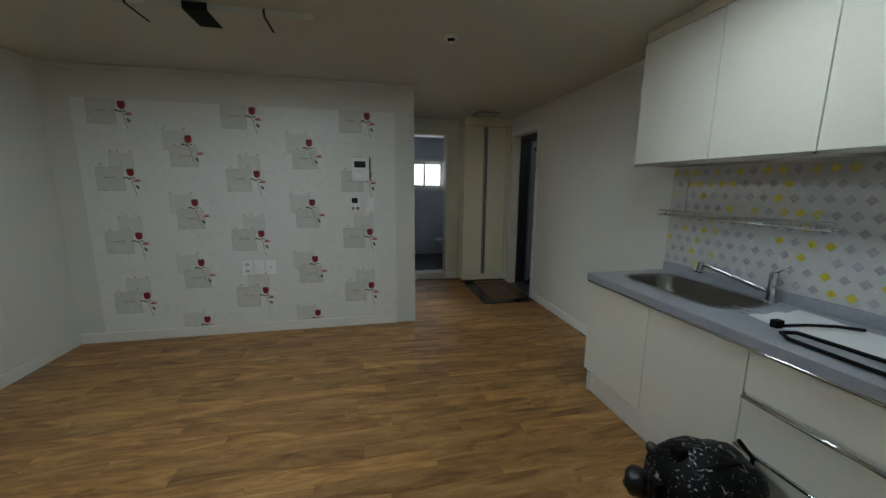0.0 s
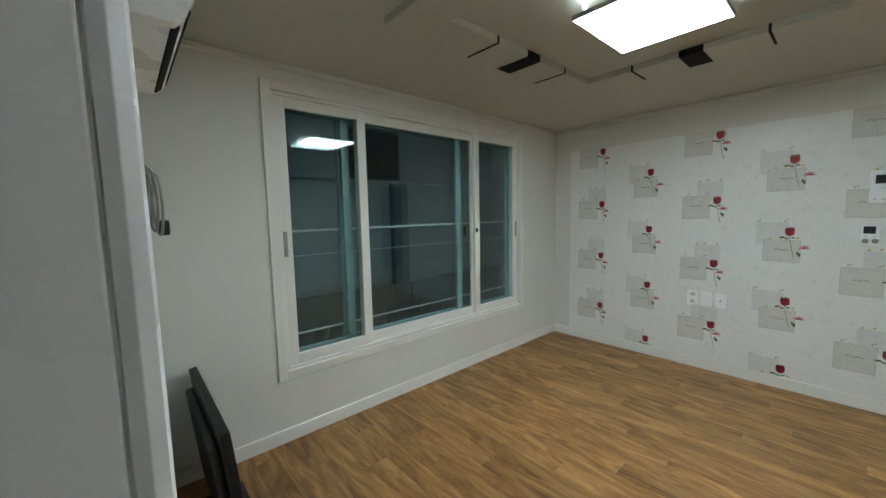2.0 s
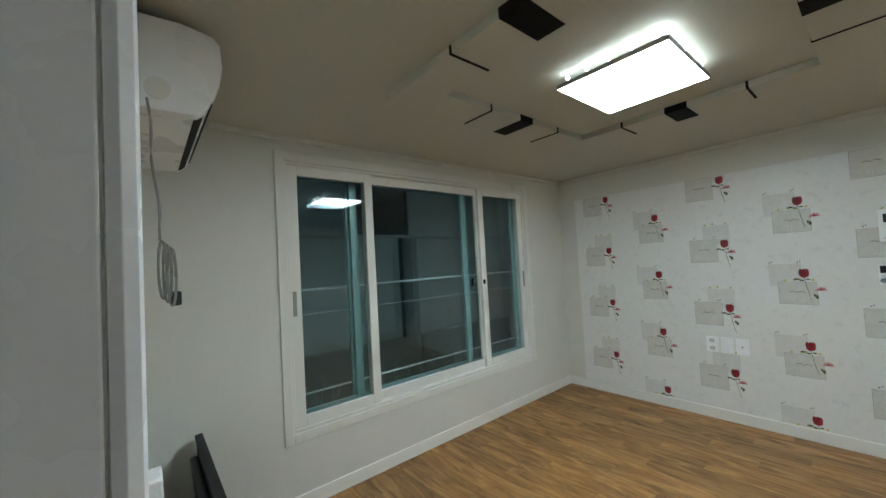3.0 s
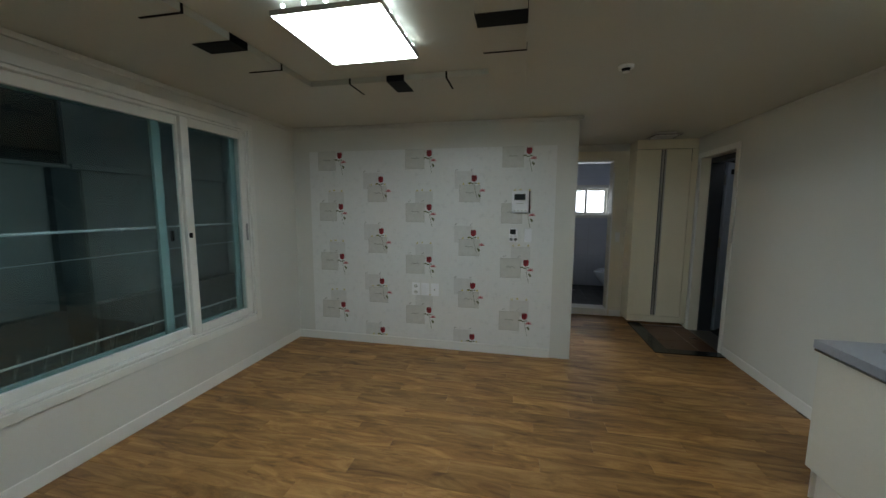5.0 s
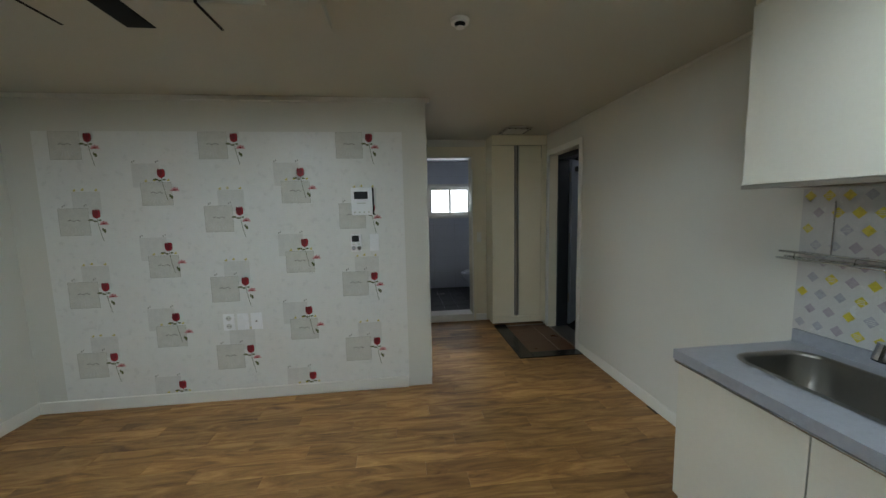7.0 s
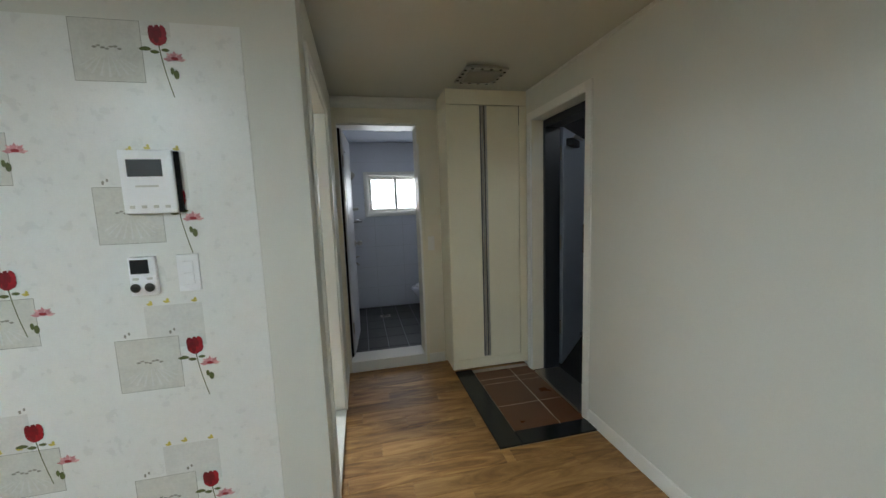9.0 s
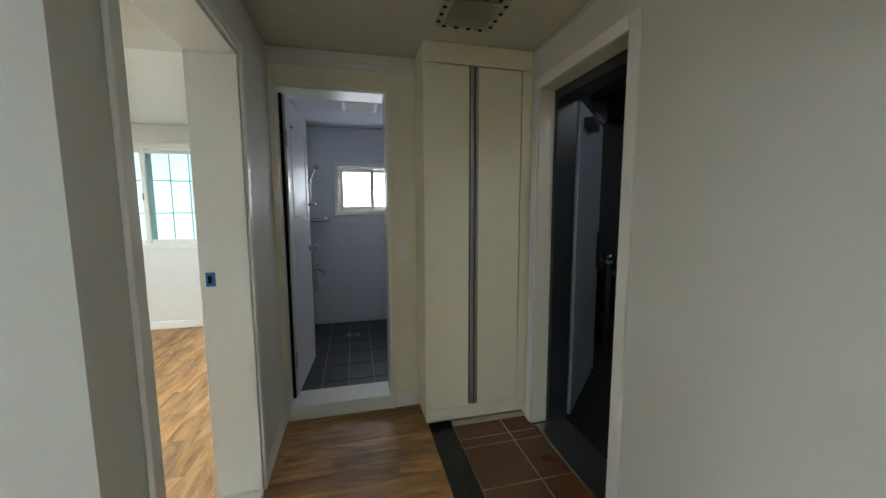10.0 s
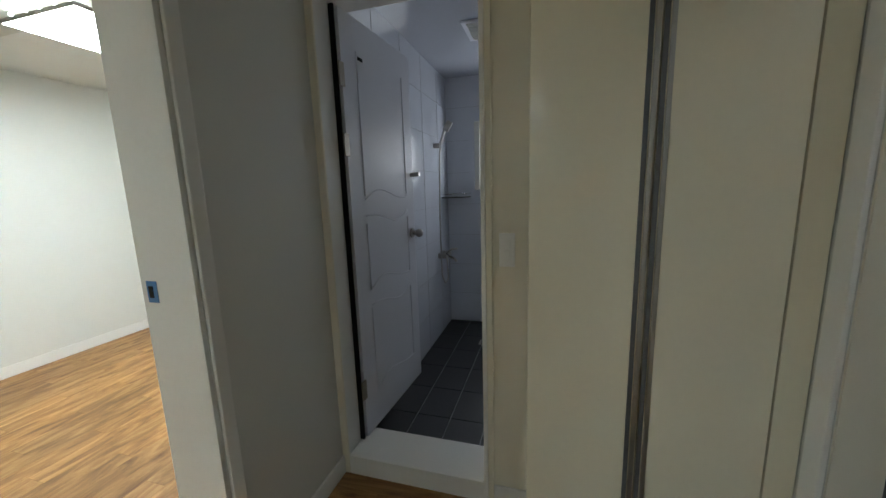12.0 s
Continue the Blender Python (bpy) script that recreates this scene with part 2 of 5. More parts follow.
# ---- walls ----
wall("wall_window", "x", XL - 0.22, XL, YB - 0.16, YW + 0.16, 0, CEIL, [(0.42, 2.86, 0.47, 2.21)], M_WALL, "cream papered wall with the wide balcony window")
wall("wall_floral", "y", YW, YW + 0.15, XL, XC - 0.002, 0, CEIL, [], M_WALL, "cream wall end and margins around the floral wallpaper")
wall("wall_back", "y", YB - 0.16, YB, XL, XR, 0, CEIL, [(-0.46, 0.62, 0, 2.08)], M_WALL, "cream papered wall with a doorway in it")
wall("wall_right", "x", XR, XR + 0.2, YB - 0.16, 5.46, 0, CEIL, [(4.11, 4.85, 0, 2.12)], M_WALL, "plain cream wall with the entrance doorway")
wall("wall_corridor", "x", 0.345, XC, YW + 0.15, YBATH + 0.2, 0, CEIL, [(*XDOOR, 0, 2.1)], M_WALL, "cream corridor wall with the bedroom doorway")
wall("wall_bathroom_front", "y", YBATH, YBATH + 0.2, XC, XR, 0, CEIL, [(0.57, 1.245, 0.0, 2.165)], M_CREAM, "cream wall with the bathroom doorway")
wall("wall_bathroom_left", "x", 0.40, 0.53, YBATH + 0.2, 7.5, -0.05, CEIL, [], M_BWALL, "white tiled bathroom wall")
wall("wall_bathroom_right", "x", 2.0, 2.13, YBATH + 0.2, 7.5, -0.05, CEIL, [], M_BWALL, "white tiled bathroom wall")
wall("wall_bathroom_end", "y", 7.37, 7.5, 0.53, 2.0, -0.05, CEIL, [(0.85, 1.66, 1.38, 1.92)], M_BWALL, "white tiled bathroom wall with a small window")
wall("wall_bedroom_far", "y", 7.65, 7.8, -2.72, 0.4, 0, CEIL, [(-1.99, -0.6, 1.0, 2.12)], M_WALL, "white papered bedroom wall with a window")
wall("wall_bedroom_side", "x", -2.72, -2.57, YW + 0.15, 7.65, 0, CEIL, [], M_WALL, "white papered bedroom wall")
# plain room behind the doorway
wall("wall_rear_end", "y", -2.9, -2.75, -1.7, XR, 0, CEIL, [], M_WALL, "plain cream wall of the room behind")
wall("wall_rear_side", "x", -1.7, -1.55, -2.75, YB - 0.16, 0, CEIL, [], M_WALL, "plain cream wall of the room behind")
wall("wall_rear_right", "x", XR, XR + 0.15, -2.75, YB - 0.16, 0, CEIL, [], M_WALL, "plain cream wall of the room behind")


def ceiling(name, x0, x1, y0, y1, mat):
    bm = bmesh.new()
    add_box(bm, x0, x1, y0, y1, CEIL, CEIL + 0.12)
    return structure(link(name, bm, mat), "plain papered ceiling in warm off-white", "ceiling")


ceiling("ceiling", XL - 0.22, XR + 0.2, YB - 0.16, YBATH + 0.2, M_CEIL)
ceiling("ceiling_bathroom", 0.4, 2.13, YBATH + 0.2, 7.5, M_BCEIL)
ceiling("ceiling_bedroom", -2.72, 0.4, YBATH + 0.2, 7.8, M_WALL)
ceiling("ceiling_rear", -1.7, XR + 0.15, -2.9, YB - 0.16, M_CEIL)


def subfloor(name, x0, x1, y0, y1, z, mat, label):
    bm = bmesh.new()
    add_box(bm, x0, x1, y0, y1, z - 0.1, z)
    return structure(link(name, bm, mat), label, "floor")


FLOOR = subfloor("floor", XL - 0.22, XR + 0.2, YB - 0.16, YBATH + 0.2, -0.006, M_SUB, "warm brown wood-look plank floor")
FLOOR_BED = subfloor("floor_bedroom", -2.72, 0.4, YBATH + 0.2, 7.8, -0.006, M_SUB, "bedroom wood-look plank floor")
FLOOR_REAR = subfloor("floor_rear", -1.7, XR + 0.15, -2.9, YB - 0.16, 0.0, M_WOODY, "wood-look floor of the room behind")
FLOOR_BATH = subfloor("floor_bathroom", 0.4, 2.13, YBATH + 0.2, 7.5, -0.004, M_BGROUT, "dark slate-tiled bathroom floor")


def baseboard(x0, x1, y0, y1):
    bm = bmesh.new()
    add_box(bm, x0, x1, y0, y1, 0, 0.092)
    soften(bm, 0.004, 1)
    structure(link("baseboard", bm, M_WHITE), "low white painted baseboard along the wall", "baseboard")


T = 0.012
baseboard(XL, XL + T, YB, YW - 0.002)
baseboard(XL + T, 0.344, YW - 0.02, YW - 0.002)
baseboard(XR - T, XR, 2.03, 4.04)
baseboard(XC, XC + T, 4.70, YBATH)
baseboard(1.285, 1.435, YBATH - T, YBATH)
baseboard(-2.57, -2.57 + T, YW + 0.15, 7.65)
baseboard(-2.57 + T, 0.34, 7.65 - T, 7.65)
baseboard(XL + T, -0.52, YB, YB + T)
rear = thing("door_frame_rear", (0.08, YB, 0), "white painted door casing of the rear doorway", "door frame", kind="structure")
for xa, xb in ((-0.51, -0.452), (0.612, 0.67)):
    slab("jamb_trim", M_PLASTIC, rear, xa, xb, YB - 0.02, YB + 0.005, 0, 2.12, 0.012)
slab("jamb_lining", M_PLASTIC, rear, -0.4598, -0.454, YB - 0.158, YB - 0.021, 0, 2.078, 0.002)
slab("jamb_lining", M_PLASTIC, rear, 0.614, 0.6198, YB - 0.158, YB - 0.021, 0, 2.078, 0.002)
slab("head_trim", M_PLASTIC, rear, -0.451, 0.611, YB - 0.02, YB + 0.005, 2.07, 2.12, 0.012)

# crown moulding, stepped
def cornice(points, depth):
    for i, ((x0, x1), (y0, y1)) in enumerate(points):
        bm = bmesh.new()
        add_box(bm, x0, x1, y0, y1, CEIL - depth, CEIL - 0.001)
        soften(bm, 0.006, 2)
        structure(link("crown_moulding", bm, M_WALL), "narrow cream crown moulding under the ceiling", "moulding")


cornice([((XL, XC + 0.03), (YW - 0.03, YW)), ((XL, XL + 0.03), (YB, YW - 0.03))], 0.035)
cornice([((XR - 0.012, XR), (2.03, 4.93))], 0.022)
cornice([((XC, 1.43), (YBATH - 0.016, YBATH))], 0.085)
cornice([((XC, 1.43), (YBATH - 0.030, YBATH - 0.0165))], 0.055)
cornice([((XC, 1.43), (YBATH - 0.045, YBATH - 0.0305))], 0.028)


# ---- floral wallpaper ----
def quad(bm, pts, y, mi):
    f = bm.faces.new([bm.verts.new((x, y, z)) for x, z in pts])
    f.material_index = mi


def blob(bm, cx, cz, rx, rz, y, mi, n=9, wob=0.2, seed=0):
    rng = random.Random(seed)
    quad(bm, [(cx + rx * math.cos(-k * math.tau / n) * (1 + wob * (rng.random() - 0.5)), cz + rz * math.sin(-k * math.tau / n) * (1 + wob * (rng.random() - 0.5))) for k in range(n)][::-1], y, mi)


def rect(bm, x0, x1, z0, z1, y, mi):
    quad(bm, [(x0, z0), (x1, z0), (x1, z1), (x0, z1)], y, mi)


def card(bm, x0, x1, z0, z1, y, mi, lined):
    rect(bm, x0, x1, z0, z1, y, mi)
    if lined:
        w = 0.0016
        for r in ((x0, x1, z0, z0 + w), (x0, x1, z1 - w, z1), (x0, x0 + w, z0, z1), (x1 - w, x1, z0, z1)):
            rect(bm, *r, y - 0.0003, 5)
        cx, cz = (x0 + x1) / 2, (z0 + z1) / 2 + 0.01
        for k in range(7):
            blob(bm, cx - 0.036 + 0.012 * k, cz + 0.005 * math.sin(k * 1.7), 0.007, 0.004, y - 0.0004, 5, 6, 0.4, k)
        for k in range(9):
            a = math.pi * (1.08 + 0.84 * k / 8)
            ex, ez = cx + 0.085 * math.cos(a), z0 + 0.01 + 0.05 * (1 + math.sin(a) * 0.9)
            quad(bm, [(ex - 0.004, ez), (ex + 0.004, ez), (cx + 0.02 * math.cos(a), cz - 0.02)], y - 0.0003, 1)


def flower_print(kind, top=9.0):
    """One printed motif: pale cards, a red rose over a pink one, leaves and a stem, lying on the paper."""
    bm = bmesh.new()
    y = -0.0010
    if kind == 0:
        card(bm, -0.15, 0.04, 0.0, min(0.165, top), y, 1, False)
        card(bm, -0.255, -0.05, -0.155, 0.045, y - 0.0004, 0, True)
        px, pz, lx, lz = 0.045, -0.065, 0.045, -0.125
        buds, golds = ((-0.22, 0.06), (-0.075, 0.062)), ((-0.13, 0.172), (-0.075, 0.178), (0.015, 0.174))
    else:
        card(bm, -0.2, -0.01, -0.10, 0.075, y, 1, False)
        card(bm, -0.15, 0.065, -0.235, -0.065, y - 0.0004, 0, True)
        px, pz, lx, lz = 0.085, -0.115, 0.06, -0.175
        buds, golds = ((-0.19, 0.085), (-0.03, 0.085)), ((-0.11, -0.055), (-0.05, -0.05), (0.045, -0.05))
    for bx, bz in buds:
        if bz > top:
            continue
        blob(bm, bx, bz, 0.005, 0.008, y - 0.0006, 5, 6, 0.3, 3)
        blob(bm, bx + 0.014, bz + 0.008, 0.004, 0.007, y - 0.0006, 5, 6, 0.3, 4)
    for gx, gz in golds:
        if gz > top:
            continue
        blob(bm, gx, gz, 0.011, 0.005, y - 0.0006, 6, 7, 0.4, 5)
        blob(bm, gx + 0.004, gz + 0.007, 0.005, 0.005, y - 0.0008, 6, 6, 0.4, 6)
    yy = y - 0.0012
    # stem
    last = (0.0, -0.02)
    for k in range(1, 9):
        nx, nz = 0.001 + 0.03 * (k / 8) ** 1.5, -0.02 - 0.18 * k / 8
        quad(bm, [(last[0] - 0.0016, last[1]), (nx - 0.0016, nz), (nx + 0.0016, nz), (last[0] + 0.0016, last[1])], yy, 4)
        last = (nx, nz)
    # red rose of overlapping petals
    for k, (dx, dz, rx, rz) in enumerate(((0, -0.006, 0.027, 0.025), (-0.016, 0.010, 0.012, 0.026), (0.017, 0.011, 0.011, 0.025), (0.001, 0.010, 0.013, 0.026), (0.0, -0.018, 0.018, 0.014), (-0.004, -0.004, 0.009, 0.02))):
        blob(bm, dx, dz, rx, rz, yy - 0.0003 * (k + 1), 2 if k % 2 == 0 else 7, 10, 0.16, 20 + k)
    for k in range(9):
        a = math.pi * (0.02 + 0.96 * k / 8)
        r = 0.036 if k % 2 == 0 else 0.029
        ca, sa = math.cos(a), math.sin(a)
        quad(bm, [(px, pz - 0.012), (px + 0.6 * r * ca + 0.006 * sa, pz - 0.012 + 0.55 * r * sa - 0.006 * ca), (px + r * ca, pz - 0.01 + 0.8 * r * sa), (px + 0.6 * r * ca - 0.006 * sa, pz - 0.012 + 0.55 * r * sa + 0.006 * ca)], yy - 0.0003 * (k % 3 + 1), 3 if k % 3 else 8)
    blob(bm, px, pz - 0.008, 0.012, 0.007, yy - 0.0016, 2, 8, 0.4, 44)
    for k, (dx, dz, rx, rz) in enumerate(((-0.04, -0.043, 0.019, 0.007), (lx, lz, 0.009, 0.015), (lx - 0.012, lz + 0.012, 0.006, 0.012), (-0.014, -0.052, 0.015, 0.006), (0.02, -0.045, 0.012, 0.005))):
        blob(bm, dx, dz, rx, rz, yy - 0.0003, 4, 8, 0.35, 60 + k)
    me = bpy.data.meshes.new("flower_print")
    bm.normal_update()
    bm.to_mesh(me)
    bm.free()
    for m in (M_CARD, M_CARD2, M_RED, M_PINK, M_LEAF, M_LINE, M_GOLD, M_RED2, M_PINK2):
        me.materials.append(m)
    return me


M_RED2 = paint("rose_dark_red", (0.2, 0.006, 0.012), 0.5, vary=0.3, scale=60)
M_PINK2 = paint("rose_pale_pink", (0.7, 0.4, 0.4), 0.5, vary=0.3, scale=60)
bm = bmesh.new()
add_box(bm, -2.277, 0.35, YW - 0.004, YW - 0.0005, 0.075, 2.115)
PAPER = structure(link("wallpaper", bm, M_PAPER), "off-white satin wallpaper printed with red roses and cards", "wallpaper")
prints = (flower_print(0), flower_print(1), flower_print(0, 0.047))
for col, x in enumerate((-1.915, -1.445, -0.913, -0.444, 0.09)):
    for row in range(4):
        odd = col % 2
        ob = new("flower_print", prints[2 if not odd and row == 0 else odd])
        ob.parent = PAPER
        ob.location = (x, YW - 0.004, (1.808 if odd else 2.068) - 0.551 * row)
# the lowest prints are cut off by the baseboard, which stands proud of them


# ---- balcony window ----
def frame_box(name, parent, x0, x1, y0, y1, z0, z1, w, mat, label=""):
    """A rectangular frame of four mitred bars with the bar width w, lying across x."""
    bm = bmesh.new()
    add_box(bm, x0, x1, y0, y0 + w, z0, z1)
    add_box(bm, x0, x1, y1 - w, y1, z0, z1)
    add_box(bm, x0, x1, y0 + w, y1 - w, z0, z0 + w)
    add_box(bm, x0, x1, y0 + w, y1 - w, z1 - w, z1)
    soften(bm, 0.003, 1)
    return link(name, bm, mat, parent, label)


def balcony_window():
    w = thing("window_balcony", (XL, 1.64, 0.41), "wide white sliding window with green-tinted outer sashes", "window", kind="structure")
    frame_box("casing", w, XL - 0.002, XL + 0.016, 0.361, 2.915, 0.412, 2.268, 0.058, M_FRAME)
    frame_box("window_frame", w, XL - 0.19, XL - 0.003, 0.42, 2.86, 0.47, 2.21, 0.02, M_FRAME)
    # inner sashes: two outer leaves run in the front track
    for y0, y1, x0 in ((0.44, 1.062, XL - 0.05), (1.0, 2.25, XL - 0.085), (2.195, 2.84, XL - 0.05)):
        s = frame_box("sash", w, x0, x0 + 0.034, y0, y1, 0.49, 2.19, 0.066, M_FRAME)
        g = slab("pane", M_GLASS, s, x0 + 0.014, x0 + 0.019, y0 + 0.06, y1 - 0.06, 0.55, 2.13, 0)
        g.visible_shadow = False
    # outer sashes
    for y0, y1, x0 in ((0.44, 0.98, XL - 0.155), (0.9, 2.15, XL - 0.185), (2.06, 2.84, XL - 0.155)):
        s = frame_box("outer_sash", w, x0, x0 + 0.028, y0, y1, 0.49, 2.19, 0.06, M_GREEN, "blue-green tinted frame")
        g = slab("pane", M_GLASS, s, x0 + 0.011, x0 + 0.016, y0 + 0.055, y1 - 0.055, 0.545, 2.135, 0)
        g.visible_shadow = False
    for y in (0.462, 2.815):
        h = slab("finger_pull", M_CORD, w, XL - 0.018, XL - 0.010, y - 0.012, y + 0.012, 1.20, 1.36, 0.004, "grey recessed pull")
    slab("latch", M_MATT, w, XL - 0.05, XL - 0.012, 2.205, 2.235, 1.27, 1.31, 0.004, "black crescent latch")
    tagged(slab("latch_plate", M_MATT, w, XL - 0.09, XL - 0.082, 2.11, 2.14, 1.25, 1.33, 0.003))


balcony_window()


def balcony_rail():
    r = thing("balcony_railing", (XL - 0.32, 1.6, 0.35), "slim polished metal railing outside the window", "railing")
    x = XL - 0.30
    # The thin rod at 1.17 stands in for a doubled reflection of the rail.
    for z, rad in ((1.35, 0.009), (1.17, 0.003), (0.60, 0.008)):
        bm = bmesh.new()
        rod(bm, (x, 0.0, z), (x, 3.3, z), rad, 8)
        # White finish puts the bright glint of the metal into the colour.
        part("rail", bm, M_PLASTIC, r, smooth=True)
    for k in range(24):
        bm = bmesh.new()
        rod(bm, (x, 0.1 + 0.14 * k, 0.36), (x, 0.1 + 0.14 * k, 0.60), 0.004, 6)
        part("baluster", bm, M_CORD, r)
    slab("sill", M_CONCRETE, r, x - 0.1, XL - 0.225, 0.0, 3.3, 0.28, 0.36, 0.004)


balcony_rail()
wall("wall_outside", "x", -4.4, -4.2, -1.2, 4.6, -1.0, 3.4, [], M_CONCRETE, "grey concrete neighbour wall beyond the window")


def neighbour_wall_details():
    """Dark window, ledge, pilaster and a low slatted fence on the wall across the gap."""
    x = -4.2
    w = thing("window_neighbour", (x, 2.12, 1.88), "dark unlit window in the neighbouring concrete wall", "window", kind="structure")
    slab("pane", M_DEEP, w, x + 0.001, x + 0.008, 1.72, 2.50, 1.90, 2.50, 0)
    slab("window_sill", M_CONCRETE, w, x, x + 0.05, 1.68, 2.54, 1.865, 1.898, 0.004)
    for a, b in ((1.69, 1.72), (2.50, 2.53)):
        slab("window_frame", M_GREY, w, x, x + 0.03, a, b, 1.90, 2.53, 0.003)
    slab("window_frame", M_GREY, w, x, x + 0.03, 1.722, 2.498, 2.502, 2.53, 0.003)
    led = thing("wall_ledge", (x, 1.6, 1.88), "narrow stained concrete ledge along the outer wall", "ledge", kind="structure")
    slab("ledge", M_CONCRETE, led, x, x + 0.06, -1.0, 1.676, 1.88, 1.93, 0.006)
    slab("ledge", M_CONCRETE, led, x, x + 0.06, 2.544, 4.4, 1.86, 1.91, 0.006)
    # Pilaster of the outer wall, a darker upright under the window.
    pil = thing("dark_pilaster", (x, 2.48, -0.9), "dark square pilaster below the neighbouring window", "pipe")
    slab("pipe", M_PIPE, pil, x + 0.002, x + 0.09, 2.36, 2.60, -0.9, 1.86, 0.008)
    # Lower part of the outer wall, in a darker grey than above.
    kerb = thing("low_plinth", (x, 1.6, 0.5), "darker plinth at the foot of the outer wall", "plinth", kind="structure")
    slab("plinth", M_PIPE, kerb, x + 0.001, x + 0.12, -1.0, 2.35, -0.9, 0.54, 0.01)
    slab("plinth", M_PIPE, kerb, x + 0.001, x + 0.12, 2.61, 4.4, -0.9, 0.54, 0.01)
    fence = thing("slatted_fence", (x + 0.4, 1.8, -0.9), "low fence of slanting pale bars in the gap outside", "fence")
    for k in range(26):
        y = -0.6 + 0.18 * k
        bm = bmesh.new()
        rod(bm, (x + 0.4, y, -0.9), (x + 0.4, y + 0.28, 0.34), 0.011, 6)
        part("slat", bm, M_CORD, fence)
    tube("rail", [(x + 0.4, -0.7, -0.1), (x + 0.4, 4.3, -0.1)], 0.014, M_CORD, fence)


neighbour_wall_details()
# Side walls added to close the gap outside, so that it stays dark.
wall("sky_block_near", "y", -1.2, -1.0, -4.2, XL - 0.22, -1.0, 3.4, [], M_CONCRETE, "grey concrete side wall added to keep the sky out")
wall("sky_block_end", "y", 4.4, 4.6, -4.2, -2.72, -1.0, 3.4, [], M_CONCRETE, "grey concrete side wall added to keep the sky out")
subfloor("ground_outside", -4.4, XL - 0.22, -1.2, 4.6, -0.9, M_CONCRETE, "grey concrete ground beyond the window")
# Unseen slab over the gap, added to block the sky.
subfloor("sky_block_top", -4.4, XL - 0.22, -1.2, 4.6, 3.4, M_CONCRETE, "unseen concrete slab added above the gap against skylight")

# ---- ceiling ornament and lamp ----
RX0, RX1, RY0, RY1, RB = -1.63, 0.03, 0.69, 2.44, 2.335


def ceiling_ornament():
    o = thing("ceiling_moulding", (-0.8, 1.5, RB), "raised off-white ceiling border with black inlaid bands", "moulding")
    w = 0.22
    for x0, x1, y0, y1 in ((RX0, RX1, RY0, RY0 + w), (RX0, RX1, RY1 - w, RY1), (RX0, RX0 + w, RY0 + w, RY1 - w), (RX1 - w, RX1, RY0 + w, RY1 - w)):
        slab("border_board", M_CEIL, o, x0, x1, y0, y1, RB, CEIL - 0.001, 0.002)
    e = 0.003
    mx, my = (RX0 + RX1) / 2, (RY0 + RY1) / 2

    def band(x0, x1, y0, y1, name):
        slab(name, M_MATT, o, x0, x1, y0, y1, RB - e, CEIL - 0.001, 0, "matt black inlay")

    for half, off, nm in ((0.06, 0.0, "black_band"), (0.006, -0.32, "black_line"), (0.006, 0.34, "black_line")):
        band(mx + off - half, mx + off + half, RY0 - e, RY0 + w + e, nm)
        band(mx + off - half, mx + off + half, RY1 - w - e, RY1 + e, nm)
        band(RX0 - e, RX0 + w + e, my + off - half, my + off + half, nm)
        band(RX1 - w - e, RX1 + e, my + off - half, my + off + half, nm)


ceiling_ornament()


def flat_lamp(name, x0, x1, y0, y1, z, top, mat, label):
    lamp = thing(name, ((x0 + x1) / 2, (y0 + y1) / 2, z), label, "ceiling lamp")
    slab("diffuser", mat, lamp, x0 + 0.006, x1 - 0.006, y0 + 0.006, y1 - 0.006, z, z + 0.004, 0.001, "bright white acrylic")
    bm = bmesh.new()
    for a in ((x0, x1, y0, y0 + 0.005), (x0, x1, y1 - 0.005, y1), (x0, x0 + 0.005, y0 + 0.005, y1 - 0.005), (x1 - 0.005, x1, y0 + 0.005, y1 - 0.005)):
        add_box(bm, *a, z + 0.001, z + 0.022)
    part("rim", bm, M_STEEL, lamp)
    slab("back_plate", M_WHITE, lamp, x0 + 0.005, x1 - 0.005, y0 + 0.005, y1 - 0.005, z + 0.018, z + 0.022, 0)
    slab("mount", M_WHITE, lamp, x0 + 0.1, x1 - 0.1, y0 + 0.1, y1 - 0.1, z + 0.022, top - 0.001, 0)
    for k in range(5):
        bm = bmesh.new()
        bmesh.ops.create_icosphere(bm, subdivisions=1, radius=0.0095, matrix=Matrix.Translation((x0 + (k + 0.5) * (x1 - x0) / 5, y0 + 0.022, z + 0.046)))
        part("led", bm, mat, lamp)
        bm = bmesh.new()
        bmesh.ops.create_icosphere(bm, subdivisions=1, radius=0.0095, matrix=Matrix.Translation((x1 - 0.022, y0 + (k + 0.5) * (y1 - y0) / 5, z + 0.046)))
        part("led", bm, mat, lamp)
    return lamp


flat_lamp("ceiling_lamp", -1.015, -0.525, 1.28, 1.81, 2.298, CEIL, M_LED, "lit square flat white ceiling lamp")
flat_lamp("ceiling_lamp", 0.98, 1.30, 0.88, 1.24, 2.325, CEIL, M_LEDKITCHEN, "lit small flat white lamp over the kitchen")
flat_lamp("ceiling_lamp", -1.33, -0.75, 5.25, 5.83, 2.30, CEIL, M_LEDROOM, "lit flat white bedroom ceiling lamp")


